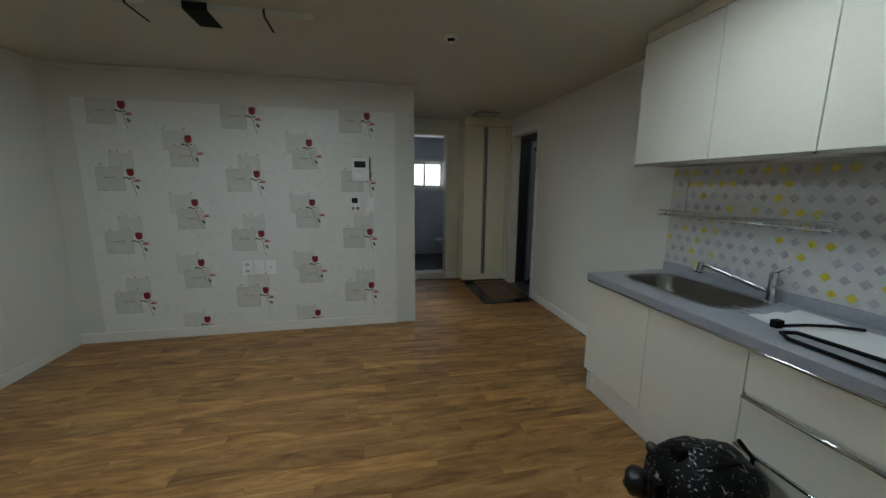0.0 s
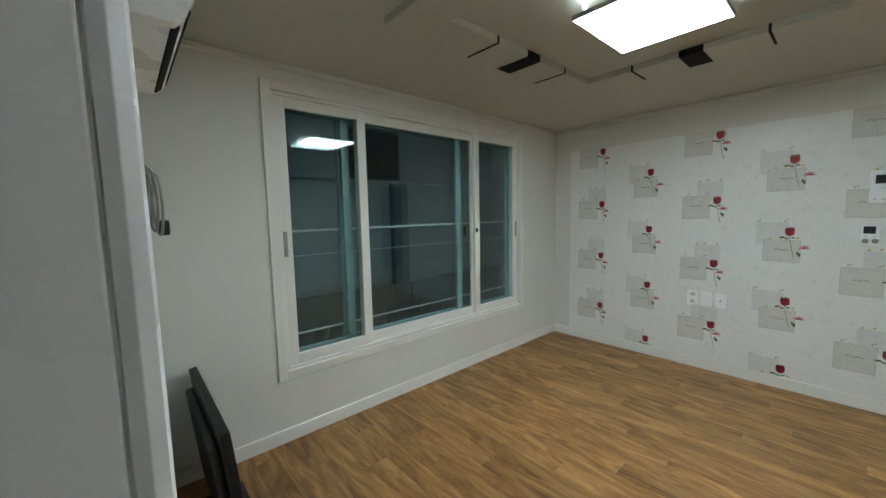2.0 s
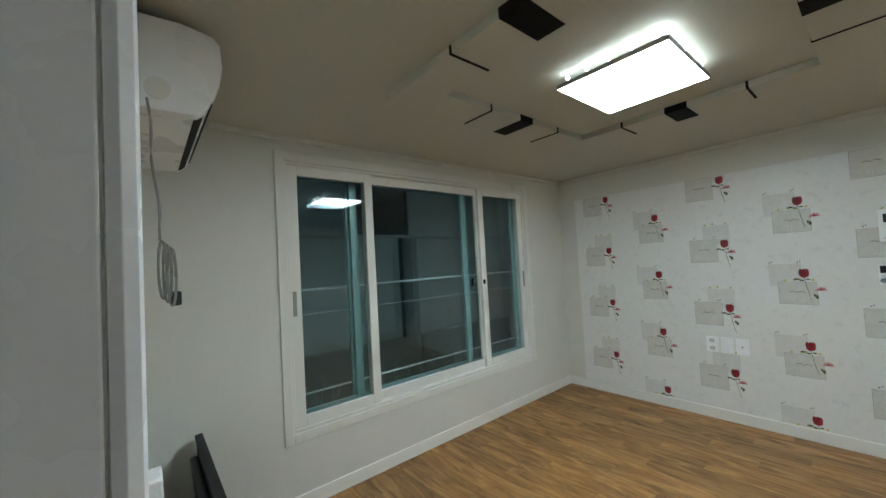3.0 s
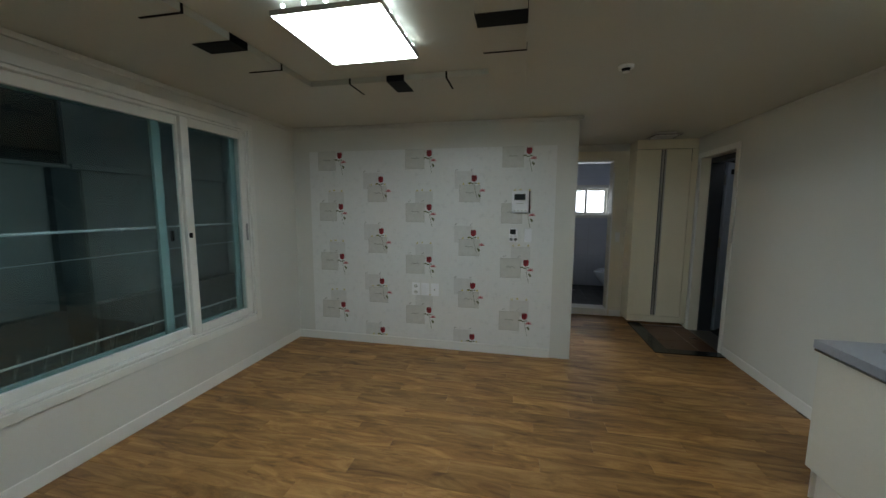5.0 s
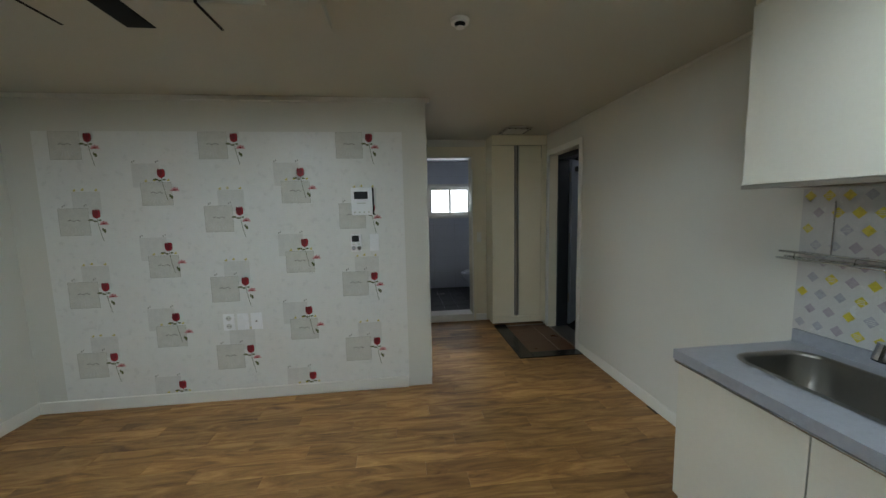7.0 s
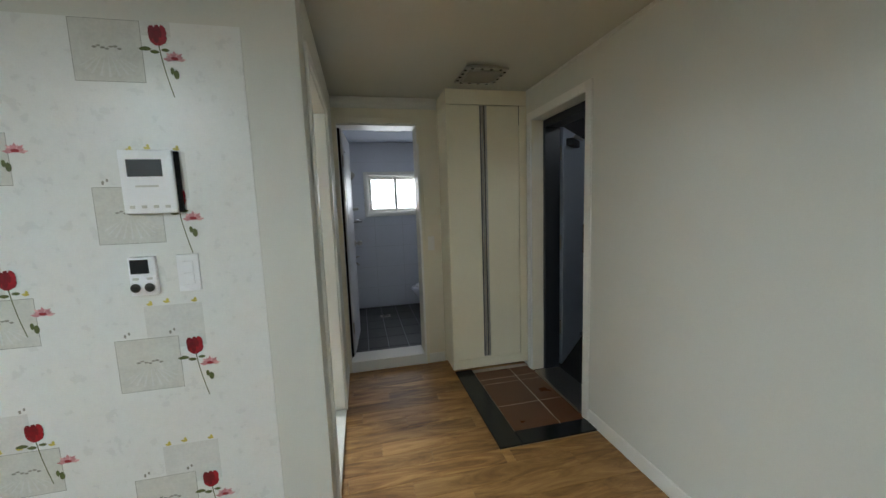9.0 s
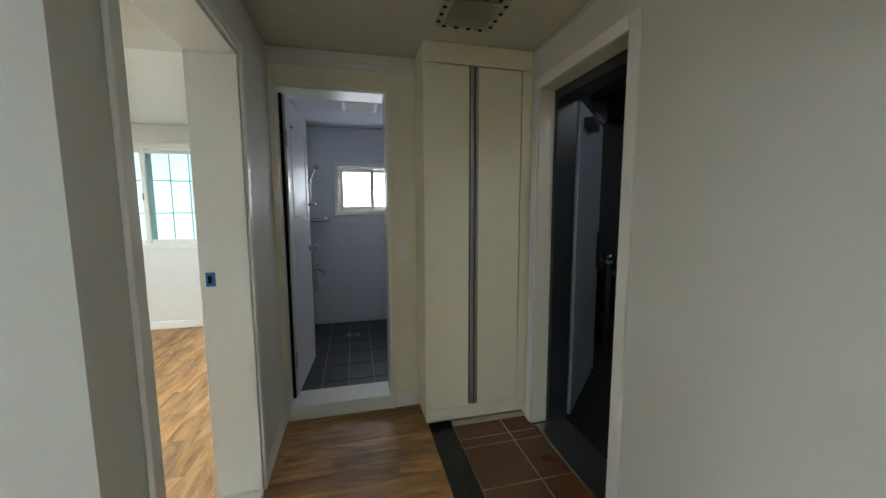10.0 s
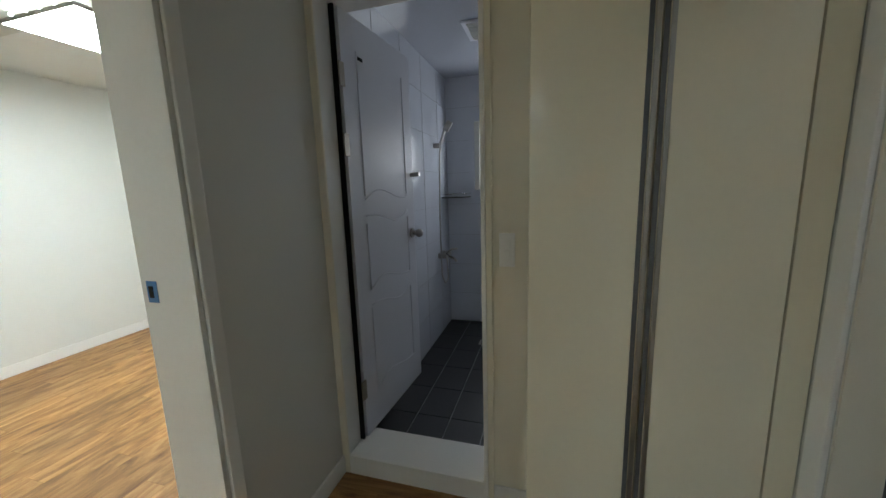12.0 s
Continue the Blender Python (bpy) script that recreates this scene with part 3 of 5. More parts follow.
def hall_light():
    h = thing("hall_light", (1.597, 4.55, 2.33), "unlit square hall light with a patterned silver rim", "ceiling lamp")
    slab("base", M_WHITE, h, 1.50, 1.69, 4.45, 4.65, 2.345, CEIL - 0.001, 0.003)
    slab("plate", M_STEEL, h, 1.45, 1.745, 4.40, 4.70, 2.333, 2.345, 0.003, "mottled silver glass rim")
    slab("cover", M_FROST, h, 1.49, 1.705, 4.44, 4.66, 2.325, 2.3325, 0.003, "pale frosted cover")
    for k in range(16):
        s = k % 4
        t = -0.13 + 0.065 * (k // 4) + 0.03
        p = {0: (t, -0.137), 1: (t, 0.137), 2: (-0.137, t), 3: (0.137, t)}[s]
        bm = bmesh.new()
        bmesh.ops.create_cone(bm, cap_ends=True, segments=6, radius1=0.011, radius2=0.011, depth=0.003, matrix=Matrix.Translation((1.597 + p[0], 4.55 + p[1], 2.3317)))
        part("rim_dot", bm, M_MATT, h)


hall_light()


def detector(x, y):
    d = thing("smoke_detector", (x, y, CEIL), "small round white smoke detector with a black sensor", "smoke detector")
    for nm, r0, r1, z0, z1, m in (("base", 0.042, 0.045, CEIL - 0.018, CEIL - 0.001, M_WHITE), ("sensor", 0.018, 0.026, CEIL - 0.034, CEIL - 0.018, M_MATT), ("cap", 0.02, 0.02, CEIL - 0.038, CEIL - 0.034, M_WHITE)):
        bm = bmesh.new()
        rod(bm, (x, y, z0), (x, y, z1), r0, 16, r2=r1)
        part(nm, bm, m, d, smooth=False)


detector(0.622, 2.345)
detector(-0.95, 6.1)


# ---- things on the floral wall ----
def intercom():
    y = YW - 0.004
    o = thing("intercom", (0.036, y, 1.56), "white wall intercom with a small dark screen", "intercom")
    slab("body", M_PLASTIC, o, -0.064, 0.100, y - 0.028, y, 1.466, 1.685, 0.006)
    # Black slab jutting out to the right stands in for the body's shadow.
    slab("side_shadow", M_MATT, o, -0.05, 0.112, y - 0.018, y - 0.0005, 1.468, 1.682, 0.002, "black box standing in for the side shadow")
    slab("screen", M_SCREEN, o, -0.040, 0.066, y - 0.0305, y - 0.027, 1.594, 1.652, 0.001, "dark glass screen")
    slab("mark", M_CARD, o, -0.02, 0.05, y - 0.0288, y - 0.027, 1.558, 1.564, 0)
    for k in range(4):
        slab("button", M_CARD, o, -0.045 + 0.036 * k, -0.030 + 0.036 * k, y - 0.030, y - 0.027, 1.485, 1.495, 0.001)


def thermostat():
    y = YW - 0.004
    o = thing("thermostat", (-0.02, y, 1.24), "white wall thermostat with black display and two dials", "thermostat")
    slab("body", M_PLASTIC, o, -0.082, 0.002, y - 0.02, y, 1.175, 1.315, 0.005)
    slab("display", M_SCREEN, o, -0.074, -0.018, y - 0.0225, y - 0.019, 1.255, 1.305, 0.001)
    for x in (-0.062, -0.018):
        bm = bmesh.new()
        rod(bm, (x, y - 0.028, 1.205), (x, y - 0.0195, 1.205), 0.016, 16)
        part("dial", bm, M_CHROME, o)
        slab("button", M_CARD, o, x - 0.009, x + 0.009, y - 0.022, y - 0.019, 1.232, 1.24, 0.001)


def wall_switch(x0, x1, z0, z1, y, rockers, mat=None):
    o = thing("light_switch", ((x0 + x1) / 2, y, z0), "white double rocker light switch", "light switch")
    slab("plate", mat or M_PLASTIC, o, x0, x1, y - 0.01, y, z0, z1, 0.003)
    h = (z1 - z0 - 0.05) / rockers
    for k in range(rockers):
        slab("rocker", mat or M_PLASTIC, o, x0 + 0.018, x1 - 0.018, y - 0.0135, y - 0.009, z0 + 0.025 + k * h + 0.001, z0 + 0.025 + (k + 1) * h - 0.001, 0.002)
    return o


def socket(x0, kind):
    y = YW - 0.004
    z0, z1, x1 = 0.578, 0.712, x0 + 0.086
    label = ("white double wall socket", "blank white cover plate", "white television outlet plate")[kind]
    o = thing("wall_socket", (x0 + 0.043, y, z0), label, "socket", group="sockets on the floral wall")
    slab("plate", M_PLASTIC, o, x0, x1, y - 0.009, y, z0, z1, 0.003)
    cx = (x0 + x1) / 2
    if kind == 0:
        for z in (0.613, 0.677):
            bm = bmesh.new()
            rod(bm, (cx, y - 0.0105, z), (cx, y - 0.008, z), 0.021, 16)
            part("outlet", bm, M_CARD2, o)
            for dx in (-0.01, 0.01):
                bm = bmesh.new()
                rod(bm, (cx + dx, y - 0.0112, z), (cx + dx, y - 0.01, z), 0.0035, 8)
                part("hole", bm, M_MATT, o)
    elif kind == 2:
        bm = bmesh.new()
        rod(bm, (cx, y - 0.014, 0.645), (cx, y - 0.008, 0.645), 0.008, 10)
        part("jack", bm, M_STEEL, o)


intercom()
thermostat()
wall_switch(0.066, 0.138, 1.178, 1.315, YW - 0.004, 2)
for k in range(3):
    socket(-1.10 + 0.104 * k, k)


# ---- air conditioner, television, back wall ----
def air_conditioner():
    x0, x1 = -2.33, -1.50
    o = thing("air_conditioner", (-1.9, YB, 2.03), "white wall-mounted air conditioner with dark louvre slots", "air conditioner")
    prof = [(0.0, 2.03), (0.0, 2.335), (0.10, 2.34), (0.185, 2.325), (0.205, 2.30), (0.21, 2.22), (0.20, 2.15), (0.165, 2.06), (0.14, 2.035)]
    bm = bmesh.new()
    rings = [[bm.verts.new((x, YB + 0.002 + 1.1 * d, z)) for d, z in prof] for x in (x0, x1)]
    n = len(prof)
    for k in range(n):
        bm.faces.new((rings[0][k], rings[0][(k + 1) % n], rings[1][(k + 1) % n], rings[1][k]))
    bm.faces.new(rings[0][::-1])
    bm.faces.new(rings[1])
    bmesh.ops.recalc_face_normals(bm, faces=bm.faces[:])
    soften(bm, 0.006)
    part("body", bm, M_PLASTIC, o)
    for d0, z0, d1, z1 in ((0.134, 2.032, 0.154, 2.050), (0.170, 2.072, 0.182, 2.104)):
        n = Vector((0, z1 - z0, -1.1 * (d1 - d0))).normalized() * 0.004
        bm = bmesh.new()
        c = [bm.verts.new(Vector((x, YB + 0.002 + 1.1 * d, z)) + n) for x, d, z in ((x0 + 0.05, d0, z0), (x1 - 0.05, d0, z0), (x1 - 0.05, d1, z1), (x0 + 0.05, d1, z1))]
        c2 = [bm.verts.new(v.co - 3 * n) for v in c]
        for q in ((c[0], c[1], c[2], c[3]), (c2[3], c2[2], c2[1], c2[0]), *[(c[i], c2[i], c2[(i + 1) % 4], c[(i + 1) % 4]) for i in range(4)]):
            bm.faces.new(q)
        bmesh.ops.recalc_face_normals(bm, faces=bm.faces[:])
        part("louvre_slot", bm, M_MATT, o, "dark air outlet slot")
    bm = bmesh.new()
    rod(bm, (x1 - 0.001, YB + 0.05, 2.10), (x1 + 0.004, YB + 0.05, 2.10), 0.035, 20)
    part("pipe_cap", bm, M_WHITE, o)
    c = thing("power_cable", (-1.5, YB, 1.35), "grey power cable hanging in a bundle below the unit", "cable")
    pts = [(-1.49 - 0.006 * math.sin(k), YB + 0.022 + 0.0022 * k + 0.004 * math.sin(k * 0.9), 2.06 - 0.45 * k / 12) for k in range(13)]
    tube("cord", pts, 0.004, M_CORD, c)
    for j in range(3):
        loop = [(-1.49 + 0.014 * math.cos(a) + 0.006 * j, YB + 0.05 + 0.011 * j + 0.010 * math.cos(a), 1.52 - 0.012 * j + 0.09 * math.sin(a)) for a in [math.tau * q / 16 for q in range(17)]]
        tube("cord_loop", loop, 0.004, M_CORD, c)
    slab("plug", M_IRON, c, -1.505, -1.475, YB + 0.068, YB + 0.096, 1.405, 1.45, 0.006, "dark plug")


air_conditioner()


def television():
    o = thing("television", (-2.0, -0.15, 0), "black flat television on a low stand on the floor", "television")
    lean = Matrix.Translation((0, -0.02, 0.06)) @ Matrix.Rotation(radians(5.6), 4, "X")

    def leaning(name, mat, x0, x1, y0, y1, z0, z1, bev, label=""):
        bm = bmesh.new()
        add_box(bm, x0, x1, y0, y1, z0, z1)
        soften(bm, bev)
        bmesh.ops.transform(bm, verts=bm.verts[:], matrix=lean)
        part(name, bm, mat, o, label)

    leaning("panel", M_BLACK, -2.44, -1.62, -0.018, 0.018, 0.0, 0.60, 0.006)
    leaning("screen", M_SCREEN, -2.42, -1.64, 0.0182, 0.0195, 0.03, 0.58, 0)
    leaning("back_cover", M_BLACK, -2.38, -1.68, -0.055, -0.0185, 0.03, 0.52, 0.014)
    slab("stand", M_BLACK, o, -2.25, -1.70, -0.2, 0.08, 0.0, 0.03, 0.008)
    slab("neck", M_BLACK, o, -2.10, -1.96, -0.12, -0.03, 0.025, 0.12, 0.006)


television()
wall_o = thing("wall_socket", (-1.1, YB, 0.95), "white wall socket on the cream wall", "socket")
slab("plate", M_PLASTIC, wall_o, -1.14, -1.06, YB, YB + 0.028, 0.95, 1.068, 0.005)
bm = bmesh.new()
rod(bm, (-1.1, YB + 0.0275, 1.008), (-1.1, YB + 0.030, 1.008), 0.022, 16)
part("outlet", bm, M_CARD2, wall_o)

# ---- kitchen ----
KX, KY1, KY0 = 1.53, 2.005, 0.02
SPLITS = (2.005, 1.478, 0.953, 0.43, KY0)


def base_cabinet(y0, y1, drawers, end):
    o = thing("base_cabinet", (1.83, (y0 + y1) / 2, 0), "cream laminate drawer unit with chrome rails" if drawers else "cream laminate base cabinet with a plain door", "cabinet", group="kitchen base cabinets")
    slab("body", M_CAB, o, KX + 0.02, XR - 0.004, y0 + 0.001, y1 - 0.001, 0.175, 0.60 if not drawers else 0.812, 0.001)
    if not drawers:
        if end:
            slab("end_panel", M_CAB, o, KX + 0.02, XR - 0.004, y1 - 0.018, y1 - 0.001, 0.602, 0.812, 0)
        slab("front_rail", M_CAB, o, KX + 0.021, KX + 0.05, y0 + 0.002, y1 - 0.019, 0.602, 0.812, 0)
    slab("plinth", M_WHITE, o, KX + 0.05, XR - 0.004, y0, y1 - (0.012 if end else 0), 0.0, 0.173, 0.001, "white kick board")
    if drawers:
        for z0, z1 in ((0.178, 0.375), (0.385, 0.588), (0.618, 0.795)):
            d = slab("drawer_front", M_CAB, o, KX, KX + 0.019, y0 + 0.002, y1 - 0.002, z0, z1, 0.002)
            tube("handle_rail", [(KX - 0.006, y0 + 0.004, z1 + 0.012), (KX - 0.006, y1 - 0.004, z1 + 0.012)], 0.009, M_CHROME, d, "chrome rail handle")
    else:
        slab("door", M_CAB, o, KX, KX + 0.019, y0 + 0.002, y1 - 0.002, 0.178, 0.806, 0.002)
    if end:
        slab("side_foot", M_WHITE, o, KX + 0.03, XR - 0.004, y1 - 0.011, y1 - 0.001, 0.0, 0.173, 0.001)


for k in range(4):
    base_cabinet(SPLITS[k + 1], SPLITS[k], k >= 2, k == 0)

SX0, SX1, SY0, SY1, TOP = 1.69, 2.02, 1.235, 1.90, 0.858


def rounded(x0, x1, y0, y1, r, n=6):
    out = []
    for cx, cy, a0 in ((x1 - r, y1 - r, 0), (x0 + r, y1 - r, 90), (x0 + r, y0 + r, 180), (x1 - r, y0 + r, 270)):
        for k in range(n + 1):
            a = radians(a0 + 90 * k / n)
            out.append((cx + r * math.cos(a), cy + r * math.sin(a)))
    return out


def countertop():
    o = thing("worktop", (1.82, 1.0, 0.82), "grey speckled stone-look kitchen worktop", "worktop")
    bm = bmesh.new()
    x0, x1, y0, y1, z0 = KX - 0.018, XR - 0.003, KY0, KY1 + 0.012, 0.815
    hole = rounded(SX0, SX1, SY0, SY1, 0.08)
    for z in (TOP, z0):
        outer = [bm.verts.new((x, y, z)) for x, y in ((x0, y0), (x1, y0), (x1, y1), (x0, y1))]
        inner = [bm.verts.new((x, y, z)) for x, y in hole]
        edges = [bm.edges.new((a[i], a[(i + 1) % len(a)])) for a in (outer, inner) for i in range(len(a))]
        bmesh.ops.triangle_fill(bm, use_beauty=True, use_dissolve=False, edges=edges)
        if z == TOP:
            top_o, top_i = outer, inner
        else:
            for a, b in ((top_o, outer), (top_i, inner)):
                for i in range(len(a)):
                    bm.faces.new((a[i], a[(i + 1) % len(a)], b[(i + 1) % len(a)], b[i]))
    bmesh.ops.recalc_face_normals(bm, faces=bm.faces[:])
    part("top", bm, M_TOP, o)
    slab("upstand", M_TOP, o, XR - 0.022, XR - 0.004, KY0, KY1 + 0.012, TOP + 0.0005, 0.918, 0.003)
    slab("edge_rail", M_MATT, o, KX - 0.006, KX - 0.001, 0.953, KY1, 0.797, 0.8145, 0.001, "dark grip channel")
    tube("chrome_edge", [(KX - 0.014, KY0, 0.808), (KX - 0.014, KY1, 0.808)], 0.007, M_CHROME, o, "chrome grip rail")


countertop()


def sink():
    o = thing("sink", (1.855, 1.57, 0.68), "stainless steel inset kitchen sink with rounded corners", "sink")
    bm = bmesh.new()
    rings = []
    for inset, z, r in ((-0.022, TOP + 0.003, 0.10), (0.0, TOP + 0.004, 0.08), (0.004, TOP - 0.01, 0.078), (0.012, 0.70, 0.07), (0.04, 0.668, 0.05), (0.12, 0.662, 0.03)):
        rings.append([bm.verts.new((x, y, z)) for x, y in rounded(SX0 + inset, SX1 - inset, SY0 + inset, SY1 - inset, r)])
    for a, b in zip(rings, rings[1:]):
        for i in range(len(a)):
            bm.faces.new((a[i], a[(i + 1) % len(a)], b[(i + 1) % len(a)], b[i]))
    bm.faces.new(rings[-1])
    bmesh.ops.recalc_face_normals(bm, faces=bm.faces[:])
    for f in bm.faces:
        f.normal_flip() if f.normal.z < -0.5 else None
    part("basin", bm, M_BASIN, o, smooth=True)
    bm = bmesh.new()
    rod(bm, (1.86, 1.57, 0.661), (1.86, 1.57, 0.668), 0.05, 20)
    part("drain", bm, M_CHROME, o)


sink()


def faucet():
    bx, by = 2.06, 1.275
    o = thing("faucet", (bx, by, TOP), "chrome single-lever kitchen tap with a long spout", "tap")
    for nm, z0, z1, r0, r1 in (("base", TOP, TOP + 0.012, 0.03, 0.027), ("column", TOP + 0.012, TOP + 0.12, 0.022, 0.02), ("lever_cap", TOP + 0.12, TOP + 0.155, 0.021, 0.019)):
        bm = bmesh.new()
        rod(bm, (bx, by, z0), (bx, by, z1), r0, 16, r2=r1)
        part(nm, bm, M_CHROME, o, smooth=False)
    tube("spout", [(bx, by, TOP + 0.05), (bx - 0.025, by + 0.08, TOP + 0.07), (bx - 0.06, by + 0.2, TOP + 0.105), (bx - 0.085, by + 0.29, TOP + 0.13), (bx - 0.096, by + 0.325, TOP + 0.132)], 0.013, M_CHROME, o, sides=12)
    bm = bmesh.new()
    rod(bm, (bx - 0.096, by + 0.325, TOP + 0.148), (bx - 0.10, by + 0.333, TOP + 0.09), 0.022, 14, r2=0.026)
    part("spray_head", bm, M_CHROME, o)
    bm = bmesh.new()
    rod(bm, (bx - 0.10, by + 0.333, TOP + 0.09), (bx - 0.101, by + 0.334, TOP + 0.083), 0.024, 14)
    part("aerator", bm, M_MATT, o)
    tube("lever", [(bx, by, TOP + 0.15), (bx + 0.005, by - 0.03, TOP + 0.175), (bx + 0.01, by - 0.06, TOP + 0.18)], 0.006, M_CHROME, o)


faucet()


def upper_cabinet(y0, y1, reach):
    o = thing("wall_cabinet", (1.96, (y0 + y1) / 2, 1.56), "glossy cream wall cabinet above the worktop", "cabinet", group="kitchen wall cabinets")
    slab("body", M_CAB, o, 1.812, XR - 0.004, y0 + 0.001, y1 - 0.001, 1.562, 2.305, 0.001)
    slab("door", M_CAB, o, 1.79, 1.81, y0 + 0.002, y1 - 0.002, 1.575, 2.30, 0.003)
    slab("grip_profile", M_STEEL, o, 1.786, 1.811, y0 + 0.001, y1 - 0.001, 1.556, 1.5735, 0.002, "brushed metal grip strip")


UP = (2.012, 1.488, 1.02, 0.55, 0.05)
for k in range(4):
    upper_cabinet(UP[k + 1], UP[k], k)
fil = tagged(thing("cabinet_filler", (1.96, 1.0, 2.31), "cream filler panel between cabinets and ceiling", "panel"))
slab("panel", M_CREAM, fil, 1.80, XR - 0.004, 0.05, 2.012, 2.309, CEIL - 0.001, 0.001)


def backsplash():
    o = thing("backsplash", (XR, 1.0, 0.92), "pale tile-look sheet with yellow and mauve diamonds", "backsplash")
    slab("sheet", M_SPLASH, o, XR - 0.006, XR - 0.001, 0.05, 2.03, 0.919, 1.555, 0.001)
    rng = random.Random(4)
    bm = bmesh.new()
    x = XR - 0.0068
    for row in range(9):
        for col in range(28):
            y = 2.0 - 0.071 * col - (0.036 if row % 2 else 0)
            z = 0.955 + 0.071 * row
            if y < 0.09 or rng.random() < 0.03:
                continue
            s = 0.022 + 0.003 * rng.random()
            mi = rng.choice((0, 1, 1, 2, 2, 0))
            a = [bm.verts.new((x, y + dy * s, z + dz * s)) for dy, dz in ((1, 0), (0.25, 0.75), (0, 1), (-0.25, 0.75), (-1, 0), (-0.25, -0.75), (0, -1), (0.25, -0.75))]
            f = bm.faces.new(a)
            f.material_index = mi
            if rng.random() < 0.3:
                for q in (-0.3, 0.0, 0.3):
                    f = bm.faces.new([bm.verts.new((x - 0.0005, y + dy * s, z + (q + dz) * s)) for dy, dz in ((0.55, -0.05), (0.55, 0.05), (-0.55, 0.05), (-0.55, -0.05))])
                    f.material_index = 3
    for f in bm.faces:
        f.normal_update()
        if f.normal.x > 0:
            f.normal_flip()
    d = part("diamond_prints", bm, [M_YELLOW, M_MAUVE, M_SLATE, M_SPLASH], o, "yellow, mauve and grey diamonds")
    d["kind"] = "stuff"


backsplash()


def dish_rail():
    o = thing("dish_rail", (2.06, 1.55, 1.26), "thin chrome wire rail fixed on the backsplash", "rail")
    for z, x in ((1.275, 2.07), (1.245, 2.06), (1.25, 2.10)):
        tube("wire", [(x, 2.07, z), (x, 1.08, z)], 0.0052, M_CHROME, o)
    for y in (2.0, 1.78, 1.57, 1.35, 1.14):
        tube("bracket", [(XR - 0.006, y, 1.275), (2.07, y, 1.275), (2.06, y, 1.245), (XR - 0.006, y, 1.25)], 0.003, M_CHROME, o)
    for k in range(24):
        y = 1.1 + 0.041 * k
        tube("cross_wire", [(2.06, y, 1.245), (2.10, y, 1.25)], 0.0022, M_CHROME, o)
    for y in (1.9,):
        tube("wire_upright", [(XR - 0.012, y, 1.27), (XR - 0.012, y, 1.5)], 0.003, M_CHROME, o)


dish_rail()


def papers():
    o = thing("paper_sheet", (1.85, 0.95, TOP), "white folded paper lying on the worktop", "paper")
    bm = bmesh.new()
    n = 8
    g = [[bm.verts.new((1.72 + 0.3 * i / n, 0.62 + 0.5 * j / n, TOP + 0.003 + 0.012 * abs(math.sin(i * 0.9 + j * 0.5)) * (j / n))) for j in range(n + 1)] for i in range(n + 1)]
    lo = [[bm.verts.new(v.co - Vector((0, 0, 0.0015))) for v in r] for r in g]
    for i in range(n):
        for j in range(n):
            bm.faces.new((g[i][j], g[i + 1][j], g[i + 1][j + 1], g[i][j + 1]))
            bm.faces.new((lo[i][j], lo[i][j + 1], lo[i + 1][j + 1], lo[i + 1][j]))
    part("sheet", bm, M_PAPERSHEET, o, smooth=True)
    c = thing("strap", (1.7, 0.9, TOP), "black fabric strap looped on the worktop", "strap")
    pts = [(1.60, 0.45, 0.868), (1.60, 0.7, 0.868), (1.605, 0.88, 0.868), (1.64, 0.93, 0.87), (1.675, 0.9, 0.878), (1.68, 0.75, 0.880), (1.69, 0.5, 0.880)]
    tube("band", pts, 0.008, M_MATT, c)
    tube("end_band", [(1.72, 0.99, 0.868), (1.80, 0.95, 0.88), (1.90, 0.91, 0.882), (1.98, 0.87, 0.876)], 0.007, M_MATT, c)
    slab("buckle", M_MATT, c, 1.69, 1.73, 0.98, 1.01, TOP + 0.002, TOP + 0.035, 0.004)
    k = thing("key_ring", (1.78, 1.17, TOP), "thin wire key ring with keys on the worktop", "keys")
    for dx, dy, r in ((0, 0, 0.022), (0.03, 0.03, 0.018)):
        tube("ring", [(1.77 + dx + r * math.cos(a), 1.17 + dy + r * math.sin(a) * 1.4, TOP + 0.004) for a in [math.tau * q / 16 for q in range(17)]], 0.0022, M_STEEL, k)
    slab("key", M_STEEL, k, 1.80, 1.815, 1.20, 1.26, TOP + 0.001, TOP + 0.004, 0.001)


papers()


